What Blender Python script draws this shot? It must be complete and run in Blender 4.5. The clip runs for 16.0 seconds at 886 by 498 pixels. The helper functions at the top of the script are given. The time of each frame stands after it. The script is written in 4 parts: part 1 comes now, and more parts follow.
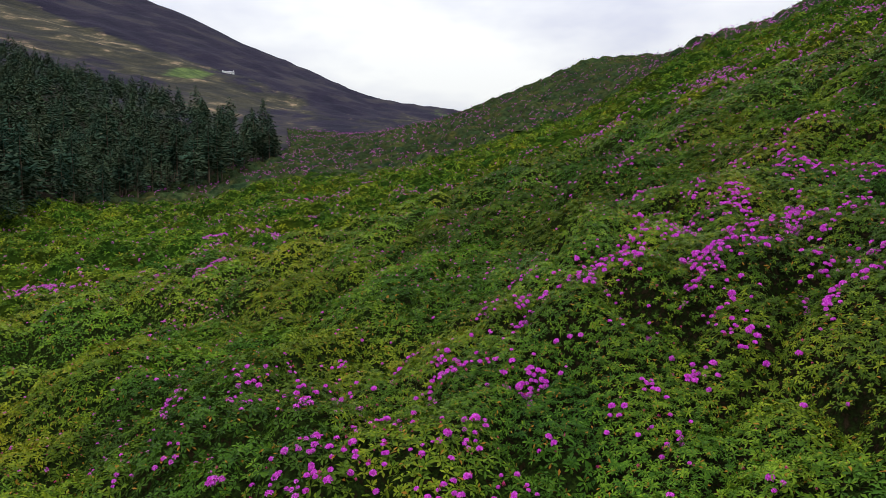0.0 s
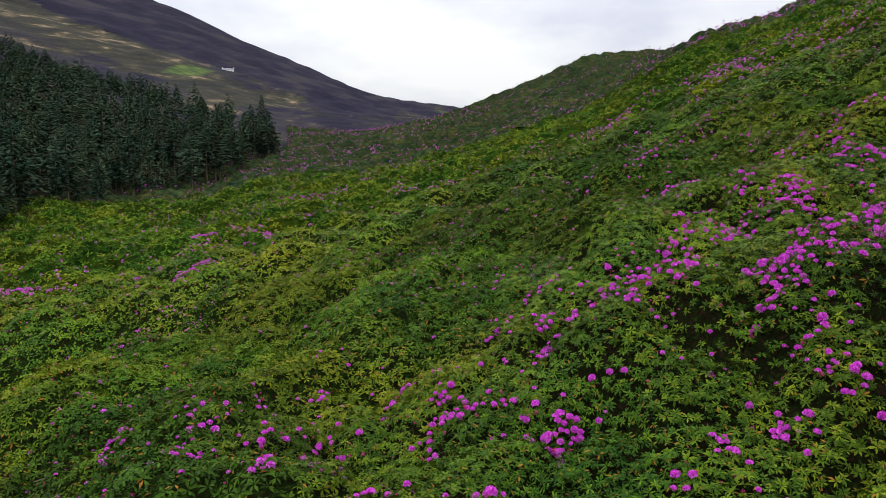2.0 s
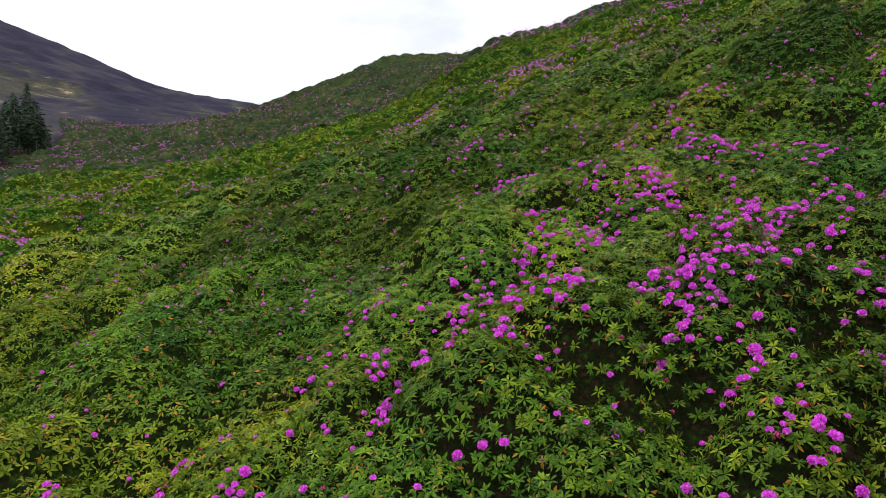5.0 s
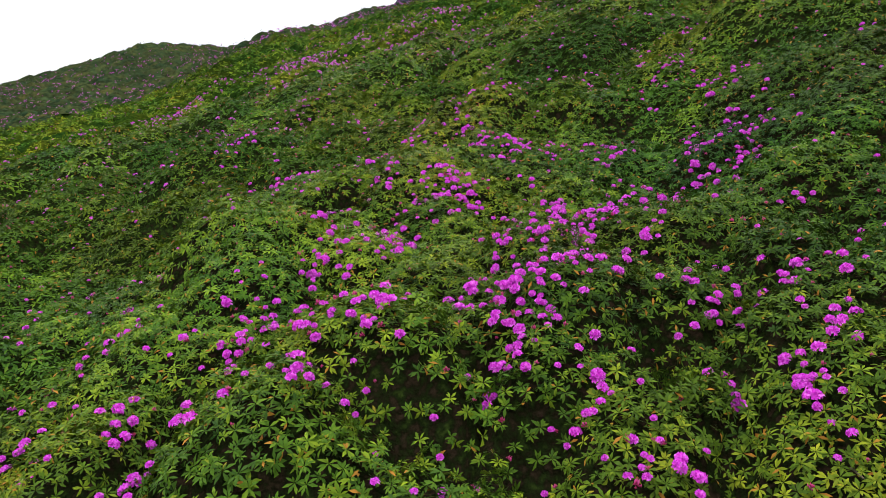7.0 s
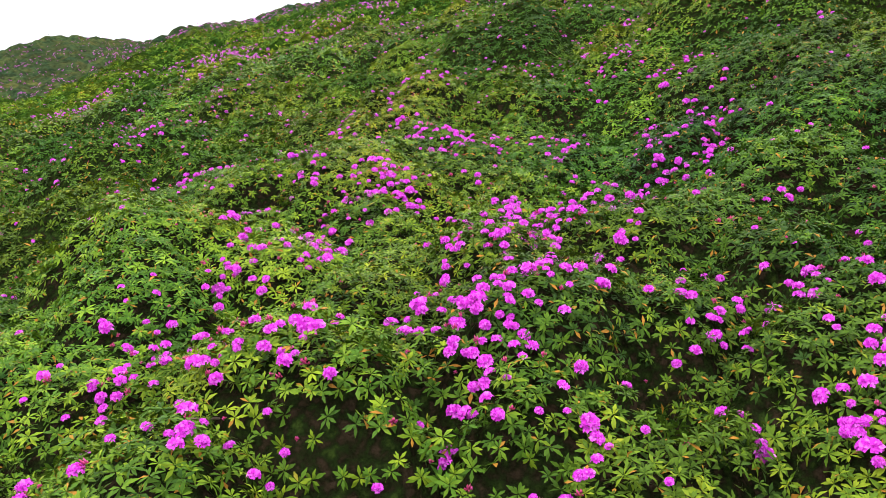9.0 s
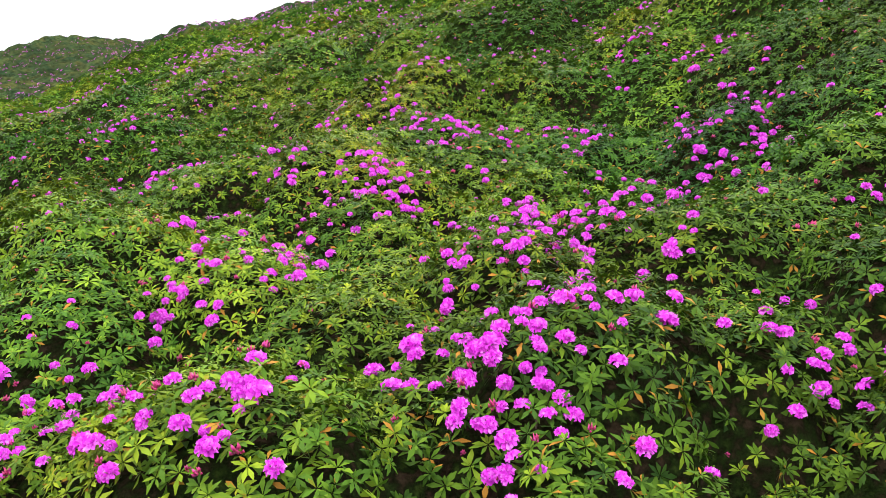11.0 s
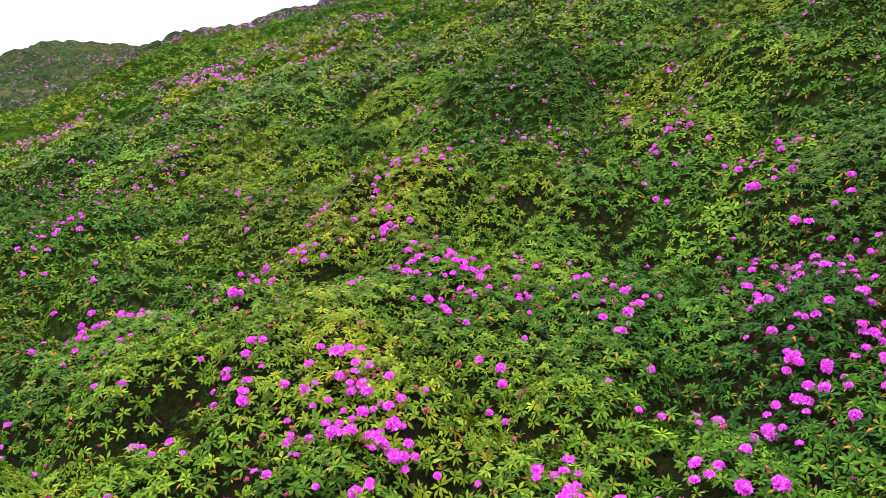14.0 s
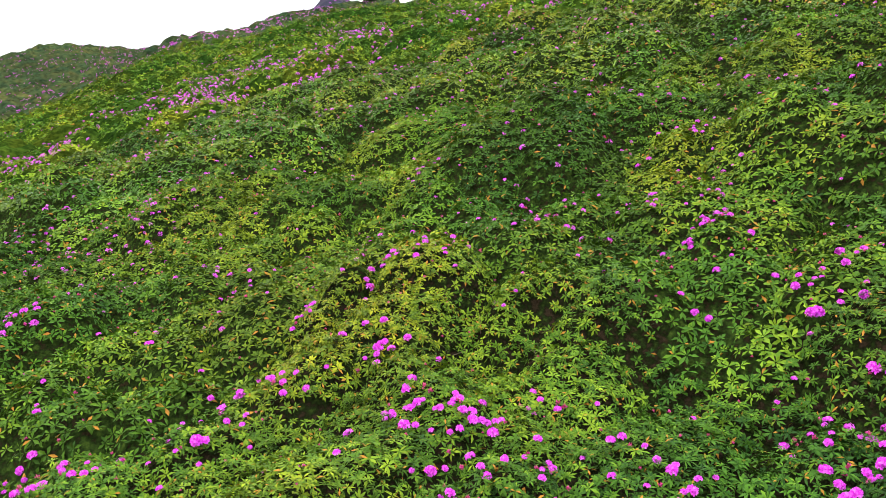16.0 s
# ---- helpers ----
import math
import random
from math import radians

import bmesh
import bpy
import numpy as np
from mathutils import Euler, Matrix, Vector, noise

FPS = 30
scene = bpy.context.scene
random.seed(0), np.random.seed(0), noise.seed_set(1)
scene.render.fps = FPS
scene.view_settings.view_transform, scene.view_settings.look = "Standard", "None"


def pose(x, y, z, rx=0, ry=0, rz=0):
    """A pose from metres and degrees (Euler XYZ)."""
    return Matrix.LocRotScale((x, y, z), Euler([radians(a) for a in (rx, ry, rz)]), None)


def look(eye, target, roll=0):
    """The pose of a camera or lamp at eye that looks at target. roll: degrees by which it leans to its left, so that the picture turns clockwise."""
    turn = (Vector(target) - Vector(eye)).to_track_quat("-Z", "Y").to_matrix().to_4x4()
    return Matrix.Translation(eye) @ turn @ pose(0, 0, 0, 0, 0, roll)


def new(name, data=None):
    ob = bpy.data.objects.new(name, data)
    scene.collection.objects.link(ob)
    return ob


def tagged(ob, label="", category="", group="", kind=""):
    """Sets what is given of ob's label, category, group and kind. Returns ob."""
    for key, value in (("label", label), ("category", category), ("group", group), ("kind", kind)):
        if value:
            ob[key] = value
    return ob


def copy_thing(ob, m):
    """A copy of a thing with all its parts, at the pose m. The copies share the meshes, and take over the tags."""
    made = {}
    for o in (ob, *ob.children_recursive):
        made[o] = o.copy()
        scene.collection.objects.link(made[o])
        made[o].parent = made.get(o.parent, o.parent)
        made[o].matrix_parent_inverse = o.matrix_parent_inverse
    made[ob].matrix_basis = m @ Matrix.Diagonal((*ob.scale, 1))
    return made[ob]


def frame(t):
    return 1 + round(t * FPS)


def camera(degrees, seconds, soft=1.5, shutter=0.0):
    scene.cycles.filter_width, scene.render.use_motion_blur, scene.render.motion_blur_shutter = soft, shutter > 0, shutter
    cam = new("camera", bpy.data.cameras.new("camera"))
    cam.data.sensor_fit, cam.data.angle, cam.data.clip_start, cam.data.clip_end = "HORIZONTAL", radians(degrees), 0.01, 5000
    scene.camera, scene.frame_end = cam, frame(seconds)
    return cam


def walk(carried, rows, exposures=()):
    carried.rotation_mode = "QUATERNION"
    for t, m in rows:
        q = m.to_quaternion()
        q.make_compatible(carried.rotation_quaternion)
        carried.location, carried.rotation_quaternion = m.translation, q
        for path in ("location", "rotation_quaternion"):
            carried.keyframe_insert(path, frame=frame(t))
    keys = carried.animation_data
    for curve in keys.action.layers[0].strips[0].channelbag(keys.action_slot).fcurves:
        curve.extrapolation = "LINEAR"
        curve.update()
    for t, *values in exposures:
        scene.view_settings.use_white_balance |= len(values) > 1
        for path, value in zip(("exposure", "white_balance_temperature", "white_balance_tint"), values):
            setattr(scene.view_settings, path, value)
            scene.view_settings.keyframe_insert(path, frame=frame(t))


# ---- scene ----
EXPOSURES = [(0, -0.24), (3, -0.2), (5.5, 0.1), (7, 0.25), (8, 0.82), (11, 1.0), (14, 1.02), (16, 1.06)]
# ---- path ----
cam = camera(63.4, 16.0, soft=0.3)
walk(cam, [
    (0.0, pose(-0.000, -0.000, -0.000, 86.03, -0.07, 0.00)),
    (0.5, pose(0.006, 0.474, 0.005, 85.93, -0.02, 0.10)),
    (1.0, pose(-0.007, 0.988, -0.003, 85.91, -0.00, 0.09)),
    (1.5, pose(-0.023, 1.465, -0.014, 85.89, -0.02, -0.00)),
    (2.0, pose(-0.020, 1.930, -0.013, 85.81, 0.04, 0.04)),
    (2.5, pose(-0.018, 2.357, -0.022, 85.79, 0.09, -0.12)),
    (3.0, pose(-0.014, 2.779, -0.032, 85.75, 0.04, -1.44)),
    (3.2, pose(-0.020, 2.940, -0.034, 85.73, 0.04, -2.27)),
    (5.3, pose(0.123, 4.445, -0.061, 85.75, 0.13, -18.37)),
    (5.5, pose(0.144, 4.568, -0.065, 85.76, 0.02, -20.35)),
    (6.0, pose(0.208, 4.864, -0.064, 85.76, -0.14, -25.62)),
    (6.5, pose(0.283, 5.118, -0.067, 85.80, -0.24, -29.33)),
    (7.0, pose(0.390, 5.373, -0.071, 85.81, -0.31, -33.55)),
    (7.5, pose(0.501, 5.594, -0.084, 85.88, -0.42, -38.22)),
    (8.0, pose(0.616, 5.831, -0.091, 85.91, -0.38, -39.08)),
    (8.5, pose(0.757, 6.038, -0.094, 85.93, -0.36, -39.10)),
    (8.7, pose(0.807, 6.126, -0.101, 85.93, -0.40, -39.30)),
    (10.8, pose(1.499, 6.988, -0.103, 85.82, -0.00, -39.20)),
    (11.0, pose(1.565, 7.077, -0.084, 85.78, -0.02, -39.23)),
    (11.5, pose(1.725, 7.284, 0.013, 85.72, 0.12, -39.24)),
    (12.0, pose(1.910, 7.512, 0.242, 85.75, 0.15, -39.25)),
    (12.5, pose(2.072, 7.718, 0.482, 85.76, 0.16, -39.29)),
    (13.0, pose(2.245, 7.934, 0.744, 85.81, 0.21, -39.31)),
    (13.5, pose(2.406, 8.133, 0.993, 85.80, 0.27, -39.31)),
    (14.0, pose(2.566, 8.333, 1.252, 85.83, 0.24, -39.30)),
    (14.5, pose(2.719, 8.534, 1.472, 85.83, 0.24, -39.33)),
    (15.0, pose(2.899, 8.758, 1.721, 85.88, 0.23, -39.32)),
    (15.5, pose(3.057, 8.969, 1.949, 85.92, 0.23, -39.35)),
    (16.0, pose(3.231, 9.204, 2.202, 85.96, 0.18, -39.39)),
], EXPOSURES)
# ---- end of path ----

# ---- world and sun: a bright overcast sky ----
SUN_UP, SUN_TURN = radians(58), radians(-75)
world = bpy.data.worlds.new("overcast_sky")
scene.world = world
world.use_nodes = True
wn, wl = world.node_tree.nodes, world.node_tree.links
wn.clear()
w_out = wn.new("ShaderNodeOutputWorld")
w_bg = wn.new("ShaderNodeBackground")
w_sky = wn.new("ShaderNodeTexSky")
w_sky.sky_type, w_sky.sun_disc = 'NISHITA', False
w_sky.sun_elevation, w_sky.sun_rotation = SUN_UP, SUN_TURN
w_dim = wn.new("ShaderNodeVectorMath")
w_dim.operation = 'SCALE'
w_dim.inputs[3].default_value = 0.10
w_co = wn.new("ShaderNodeTexCoord")
w_map = wn.new("ShaderNodeMapping")
w_map.inputs['Scale'].default_value = (1.0, 1.0, 2.6)
w_noise = wn.new("ShaderNodeTexNoise")
w_noise.inputs['Scale'].default_value = 3.1
w_noise.inputs['Detail'].default_value = 5.0
w_noise.inputs['Roughness'].default_value = 0.5
w_ramp = wn.new("ShaderNodeValToRGB")
w_ramp.color_ramp.elements[0].position, w_ramp.color_ramp.elements[0].color = 0.36, (0.68, 0.70, 0.82, 1)
w_ramp.color_ramp.elements[1].position, w_ramp.color_ramp.elements[1].color = 0.58, (1.02, 1.03, 1.02, 1)
w_mix = wn.new("ShaderNodeMix")
w_mix.data_type = 'RGBA'
w_mix.inputs[0].default_value = 0.90
wl.new(w_sky.outputs[0], w_dim.inputs[0])
wl.new(w_co.outputs['Generated'], w_map.inputs['Vector'])
wl.new(w_map.outputs[0], w_noise.inputs['Vector'])
wl.new(w_noise.outputs[0], w_ramp.inputs[0])
wl.new(w_dim.outputs[0], w_mix.inputs[6])
wl.new(w_ramp.outputs[0], w_mix.inputs[7])
# an overcast sky is brightest overhead
w_sep = wn.new("ShaderNodeSeparateXYZ")
w_up = wn.new("ShaderNodeMapRange")
w_up.inputs['From Min'].default_value, w_up.inputs['From Max'].default_value = 0.0, 1.0
w_up.inputs['To Min'].default_value, w_up.inputs['To Max'].default_value = 0.90, 2.7
w_grad = wn.new("ShaderNodeVectorMath")
w_grad.operation = 'SCALE'
wl.new(w_co.outputs['Generated'], w_sep.inputs[0])
wl.new(w_sep.outputs['Z'], w_up.inputs['Value'])
wl.new(w_mix.outputs[2], w_grad.inputs[0])
wl.new(w_up.outputs[0], w_grad.inputs[3])
wl.new(w_grad.outputs[0], w_bg.inputs['Color'])
w_bg.inputs['Strength'].default_value = 1.0
wl.new(w_bg.outputs[0], w_out.inputs[0])

sun = new("sun", bpy.data.lights.new("sun", 'SUN'))
sun.data.energy, sun.data.angle, sun.data.color = 1.1, radians(14), (1.0, 0.96, 0.90)
sun.matrix_world = look((0, 0, 60), (60 * math.sin(SUN_TURN) * -1, -60 * math.cos(SUN_TURN), 60 - 60 * math.tan(SUN_UP)))


# ---- materials ----
def material(name, rough=0.7):
    m = bpy.data.materials.new(name)
    m.use_nodes = True
    b = m.node_tree.nodes["Principled BSDF"]
    b.inputs['Roughness'].default_value = rough
    return m, m.node_tree.nodes, m.node_tree.links, b


def ramp(nodes, stops):
    r = nodes.new("ShaderNodeValToRGB")
    e = r.color_ramp.elements
    while len(e) < len(stops):
        e.new(0.5)
    for k, (p, c) in enumerate(stops):
        e[k].position, e[k].color = p, (*c, 1)
    return r


def place_noise(nodes, links, scale, detail=3.0, long=1.0):
    g = nodes.new("ShaderNodeNewGeometry")
    n = nodes.new("ShaderNodeTexNoise")
    n.inputs['Scale'].default_value, n.inputs['Detail'].default_value = scale, detail
    if long == 1.0:
        links.new(g.outputs['Position'], n.inputs['Vector'])
    else:
        m = nodes.new("ShaderNodeMapping")
        m.inputs['Scale'].default_value = (1.0, 1.0 / long, 1.0)
        links.new(g.outputs['Position'], m.inputs['Vector'])
        links.new(m.outputs[0], n.inputs['Vector'])
    return n


def mix_colour(nodes, links, fac, a, b, blend='MIX'):
    m = nodes.new("ShaderNodeMix")
    m.data_type, m.blend_type = 'RGBA', blend
    for socket, v in ((m.inputs[0], fac), (m.inputs[6], a), (m.inputs[7], b)):
        if isinstance(v, (int, float)):
            socket.default_value = v
        elif isinstance(v, tuple):
            socket.default_value = (*v, 1)
        else:
            links.new(v, socket)
    return m.outputs[2]


def leaf_material(name, dark, mid, pale, old, gloss=0.40, trans=0.06, shine=0.035, own_share=0.36, relief=0.0):
    """Leathery evergreen leaves: bushes and branches differ by their tone, leaves a little among themselves."""
    m, n, l, b = material(name, gloss)
    g = n.new("ShaderNodeNewGeometry")
    tone = n.new("ShaderNodeAttribute")
    tone.attribute_name = "tone"
    own = n.new("ShaderNodeMath")
    own.operation, own.inputs[1].default_value, own.inputs[2].default_value = 'MULTIPLY_ADD', own_share, -0.5 * own_share
    l.new(g.outputs['Random Per Island'], own.inputs[0])
    wide = n.new("ShaderNodeMath")
    wide.operation, wide.inputs[1].default_value, wide.inputs[2].default_value = 'MULTIPLY_ADD', 0.4, -0.2
    l.new(place_noise(n, l, 0.16, 3).outputs[0], wide.inputs[0])
    add, more = n.new("ShaderNodeMath"), n.new("ShaderNodeMath")
    l.new(tone.outputs['Fac'], add.inputs[0])
    l.new(own.outputs[0], add.inputs[1])
    l.new(add.outputs[0], more.inputs[0])
    l.new(wide.outputs[0], more.inputs[1])
    shade = ramp(n, [(0.05, dark), (0.5, mid), (0.95, pale)])
    l.new(more.outputs[0], shade.inputs[0])
    # stretches of hillside lean to bluish or to bronze green
    lean = ramp(n, [(0.36, (0.80, 1.0, 1.10)), (0.5, (1.0, 1.0, 1.0)), (0.66, (1.28, 1.0, 0.9))])
    l.new(place_noise(n, l, 0.33, 2).outputs[0], lean.inputs[0])
    c = mix_colour(n, l, 1.0, shade.outputs[0], lean.outputs[0], 'MULTIPLY')
    withered = ramp(n, [(0.968, (0, 0, 0)), (0.974, (1, 1, 1))])
    l.new(g.outputs['Random Per Island'], withered.inputs[0])
    c = mix_colour(n, l, withered.outputs[0], c, old)
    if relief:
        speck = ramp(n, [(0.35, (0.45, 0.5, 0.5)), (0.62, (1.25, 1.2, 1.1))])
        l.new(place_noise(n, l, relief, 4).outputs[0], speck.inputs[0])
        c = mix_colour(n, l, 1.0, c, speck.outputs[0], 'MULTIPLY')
        bump = n.new("ShaderNodeBump")
        bump.inputs['Strength'].default_value, bump.inputs['Distance'].default_value = 0.9, 0.6 / relief
        l.new(place_noise(n, l, relief, 5).outputs[0], bump.inputs['Height'])
        l.new(bump.outputs[0], b.inputs['Normal'])
    l.new(c, b.inputs['Base Color'])
    b.inputs['Specular IOR Level'].default_value = shine
    if trans:
        t = n.new("ShaderNodeBsdfTranslucent")
        l.new(c, t.inputs['Color'])
        s = n.new("ShaderNodeMixShader")
        s.inputs[0].default_value = trans
        l.new(b.outputs[0], s.inputs[1])
        l.new(t.outputs[0], s.inputs[2])
        l.new(s.outputs[0], n["Material Output"].inputs[0])
    return m


def petal_material(name, stops):
    m, n, l, b = material(name, 0.6)
    g = n.new("ShaderNodeNewGeometry")
    r = ramp(n, stops)
    l.new(g.outputs['Random Per Island'], r.inputs[0])
    l.new(r.outputs[0], b.inputs['Base Color'])
    t = n.new("ShaderNodeBsdfTranslucent")
    l.new(r.outputs[0], t.inputs['Color'])
    s = n.new("ShaderNodeMixShader")
    s.inputs[0].default_value = 0.3
    l.new(b.outputs[0], s.inputs[1])
    l.new(t.outputs[0], s.inputs[2])
    l.new(s.outputs[0], n["Material Output"].inputs[0])
    return m


GREENS = ((0.019, 0.048, 0.008), (0.060, 0.122, 0.010), (0.204, 0.274, 0.016), (0.28, 0.13, 0.02))
# the leaf greens darkened: shade between far leaves, put into the mass colour
SHADED_GREENS = ((0.008, 0.019, 0.004), (0.019, 0.038, 0.005), (0.050, 0.072, 0.008), (0.10, 0.06, 0.02))
LEAF = leaf_material("rhododendron_leaf", *GREENS)
LEAF_FAR = leaf_material("rhododendron_leaf_far", *GREENS, 0.6, 0.06, 0.02, 0.22)
MASS_FAR = leaf_material("rhododendron_mass", *SHADED_GREENS, 0.8, 0.0, 0.0, 0.0, 3.2)
SPUR_GREENS = ((0.013, 0.023, 0.012), (0.029, 0.042, 0.018), (0.068, 0.082, 0.026), (0.20, 0.07, 0.19))
LEAF_SPUR = leaf_material("spur_leaf", *SPUR_GREENS, 0.75, 0.0, 0.02, 0.25)
MASS_SPUR = leaf_material("spur_mass", *SPUR_GREENS, 0.8, 0.0, 0.0, 0.0, 0.9)
PETAL = petal_material("magenta_petal", [(0.0, (0.56, 0.016, 0.50)), (0.5, (0.80, 0.055, 0.76)), (1.0, (0.90, 0.26, 0.88))])
BUD = petal_material("red_bud", [(0.0, (0.32, 0.02, 0.07)), (0.6, (0.50, 0.03, 0.17)), (1.0, (0.58, 0.05, 0.34))])
# needle greens raised and cooled: distance haze put into the colour
NEEDLE = leaf_material("pine_needles", (0.030, 0.052, 0.034), (0.048, 0.078, 0.048), (0.074, 0.106, 0.058), (0.085, 0.085, 0.055), 0.9, 0.0, 0.0, 0.35)

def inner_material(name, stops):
    """The inside of a bush: leaves, twigs and litter, coloured darker for the shade there."""
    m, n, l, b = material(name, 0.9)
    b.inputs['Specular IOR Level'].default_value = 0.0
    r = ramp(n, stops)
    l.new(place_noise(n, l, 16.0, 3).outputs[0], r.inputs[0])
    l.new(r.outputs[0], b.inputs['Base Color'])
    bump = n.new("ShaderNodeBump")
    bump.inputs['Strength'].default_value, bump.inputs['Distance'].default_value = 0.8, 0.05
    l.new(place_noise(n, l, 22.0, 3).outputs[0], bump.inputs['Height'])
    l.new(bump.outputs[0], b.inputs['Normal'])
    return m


# near-black colours put the shade of the gaps between leaves into the sheet
INNER_SHADE = inner_material("shaded_twigs_and_litter", [(0.34, (0.022, 0.015, 0.009)), (0.46, (0.009, 0.009, 0.004)), (0.60, (0.009, 0.015, 0.004)), (0.74, (0.022, 0.036, 0.007))])
INNER_SHADE_GREEN = inner_material("shaded_inner_leaves", [(0.34, (0.016, 0.012, 0.006)), (0.46, (0.009, 0.015, 0.004)), (0.60, (0.017, 0.031, 0.006)), (0.74, (0.034, 0.056, 0.009))])

BARK, _n, _l, _b = material("grey_brown_bark", 0.85)
_r = ramp(_n, [(0.3, (0.055, 0.035, 0.022)), (0.7, (0.17, 0.12, 0.08))])
_l.new(place_noise(_n, _l, 9.0, 4).outputs[0], _r.inputs[0])
_l.new(_r.outputs[0], _b.inputs['Base Color'])

GROUND, _n, _l, _b = material("moorland", 0.95)
_b.inputs['Specular IOR Level'].default_value = 0.06
_soil = ramp(_n, [(0.35, (0.006, 0.005, 0.003)), (0.65, (0.018, 0.013, 0.007))])
_l.new(place_noise(_n, _l, 2.2, 5).outputs[0], _soil.inputs[0])
_heath = ramp(_n, [(0.36, (0.009, 0.008, 0.020)), (0.52, (0.015, 0.012, 0.027)), (0.66, (0.032, 0.028, 0.034))])
_l.new(place_noise(_n, _l, 0.03, 10, 4.0).outputs[0], _heath.inputs[0])
_grass = ramp(_n, [(0.42, (0.020, 0.020, 0.019)), (0.54, (0.038, 0.036, 0.024)), (0.60, (0.075, 0.064, 0.040)), (0.67, (0.24, 0.17, 0.11))])
_gn = place_noise(_n, _l, 0.05, 12, 4.0)
_gn.inputs['Roughness'].default_value = 0.66
_l.new(_gn.outputs[0], _grass.inputs[0])
_veg = _n.new("ShaderNodeAttribute")
_veg.attribute_name = "cover"
_sep = _n.new("ShaderNodeSeparateColor")
_l.new(_veg.outputs['Color'], _sep.inputs[0])
_rag = place_noise(_n, _l, 0.035, 10, 4.0)
_rag.inputs['Roughness'].default_value = 0.65


def ragged(cover):
    """A cover's share with a torn, patchy border."""
    add = _n.new("ShaderNodeMath")
    _l.new(cover, add.inputs[0])
    _l.new(_rag.outputs[0], add.inputs[1])
    edge = ramp(_n, [(0.74, (0, 0, 0)), (0.90, (1, 1, 1))])
    _l.new(add.outputs[0], edge.inputs[0])
    return edge.outputs[0]


_c = mix_colour(_n, _l, ragged(_sep.outputs[1]), _heath.outputs[0], _grass.outputs[0])
_c = mix_colour(_n, _l, _sep.outputs[0], _c, _soil.outputs[0])
_green = ramp(_n, [(0.4, (0.040, 0.066, 0.020)), (0.6, (0.090, 0.130, 0.035))])
_l.new(place_noise(_n, _l, 0.08, 5).outputs[0], _green.inputs[0])
_c = mix_colour(_n, _l, ragged(_sep.outputs[2]), _c, _green.outputs[0])
_l.new(_c, _b.inputs['Base Color'])
_bump = _n.new("ShaderNodeBump")
_bump.inputs['Strength'].default_value, _bump.inputs['Distance'].default_value = 0.6, 3.0
_l.new(place_noise(_n, _l, 0.12, 8, 3.0).outputs[0], _bump.inputs['Height'])
_l.new(_bump.outputs[0], _b.inputs['Normal'])


# ---- the lie of the land ----
rng = np.random.default_rng(7)


def lattice(ix, iy, seed):
    h = (ix.astype(np.int64) * 374761393 + iy.astype(np.int64) * 668265263 + seed * 974711) & 0x7fffffff
    h = ((h ^ (h >> 13)) * 1274126177) & 0x7fffffff
    return ((h ^ (h >> 16)) & 0xffff) / 65535.0


def soft_noise(x, y, size, seed=1):
    """Smooth noise from 0 to 1 with lumps of that size in metres."""
    u, v = np.asarray(x) / size, np.asarray(y) / size
    iu, iv = np.floor(u), np.floor(v)
    fu, fv = u - iu, v - iv
    fu, fv = fu * fu * (3 - 2 * fu), fv * fv * (3 - 2 * fv)
    a, b = lattice(iu, iv, seed), lattice(iu + 1, iv, seed)
    c, d = lattice(iu, iv + 1, seed), lattice(iu + 1, iv + 1, seed)
    return (a * (1 - fu) + b * fu) * (1 - fv) + (c * (1 - fu) + d * fu) * fv


def step(a, b, v):
    t = np.clip((v - a) / (b - a), 0, 1)
    return t * t * (3 - 2 * t)


# slope (rise over distance) of the land seen from the start, by bearing (degrees, right positive) and distance
BEARINGS = [-180, -75, -40, -31.7, -19.6, -12.6, -6, 1.6, 11, 15, 19.5, 23.5, 26, 60, 180]
DISTANCES = [60, 110, 160, 220, 320, 650, 1500]
RISES = [
    [-0.20, -0.20, -0.17, -0.15, -0.10, 0.00, 0.05], [-0.11, -0.06, 0.0, 0.05, 0.10, 0.19, 0.32],
    [-0.075, -0.046, 0.015, 0.065, 0.115, 0.20, 0.33], [-0.060, -0.043, 0.012, 0.062, 0.118, 0.195, 0.305],
    [-0.036, -0.014, 0.010, 0.043, 0.098, 0.150, 0.238], [-0.012, 0.014, 0.035, 0.052, 0.078, 0.118, 0.188],
    [0.012, 0.026, 0.046, 0.064, 0.082, 0.102, 0.141], [0.040, 0.058, 0.076, 0.105, 0.118, 0.085, 0.120],
    [0.085, 0.114, 0.112, 0.140, 0.186, 0.150, 0.10], [0.118, 0.156, 0.142, 0.162, 0.191, 0.150, 0.10],
    [0.145, 0.193, 0.211, 0.205, 0.192, 0.150, 0.10], [0.168, 0.200, 0.217, 0.214, 0.20, 0.160, 0.12],
    [0.185, 0.217, 0.238, 0.242, 0.236, 0.232, 0.24],
    [0.340, 0.345, 0.345, 0.34, 0.33, 0.30, 0.25], [-0.20, -0.20, -0.17, -0.15, -0.10, 0.00, 0.05],
]
_FINE = np.arange(-180, 180.1, 1.0)
_TAB = np.array([np.interp(_FINE, BEARINGS, col) for col in np.array(RISES).T])
_K = np.exp(-0.5 * (np.arange(-8, 9) / 1.1) ** 2)
_TAB = np.array([np.convolve(np.pad(row, 8, mode='edge'), _K / _K.sum(), mode='valid') for row in _TAB])


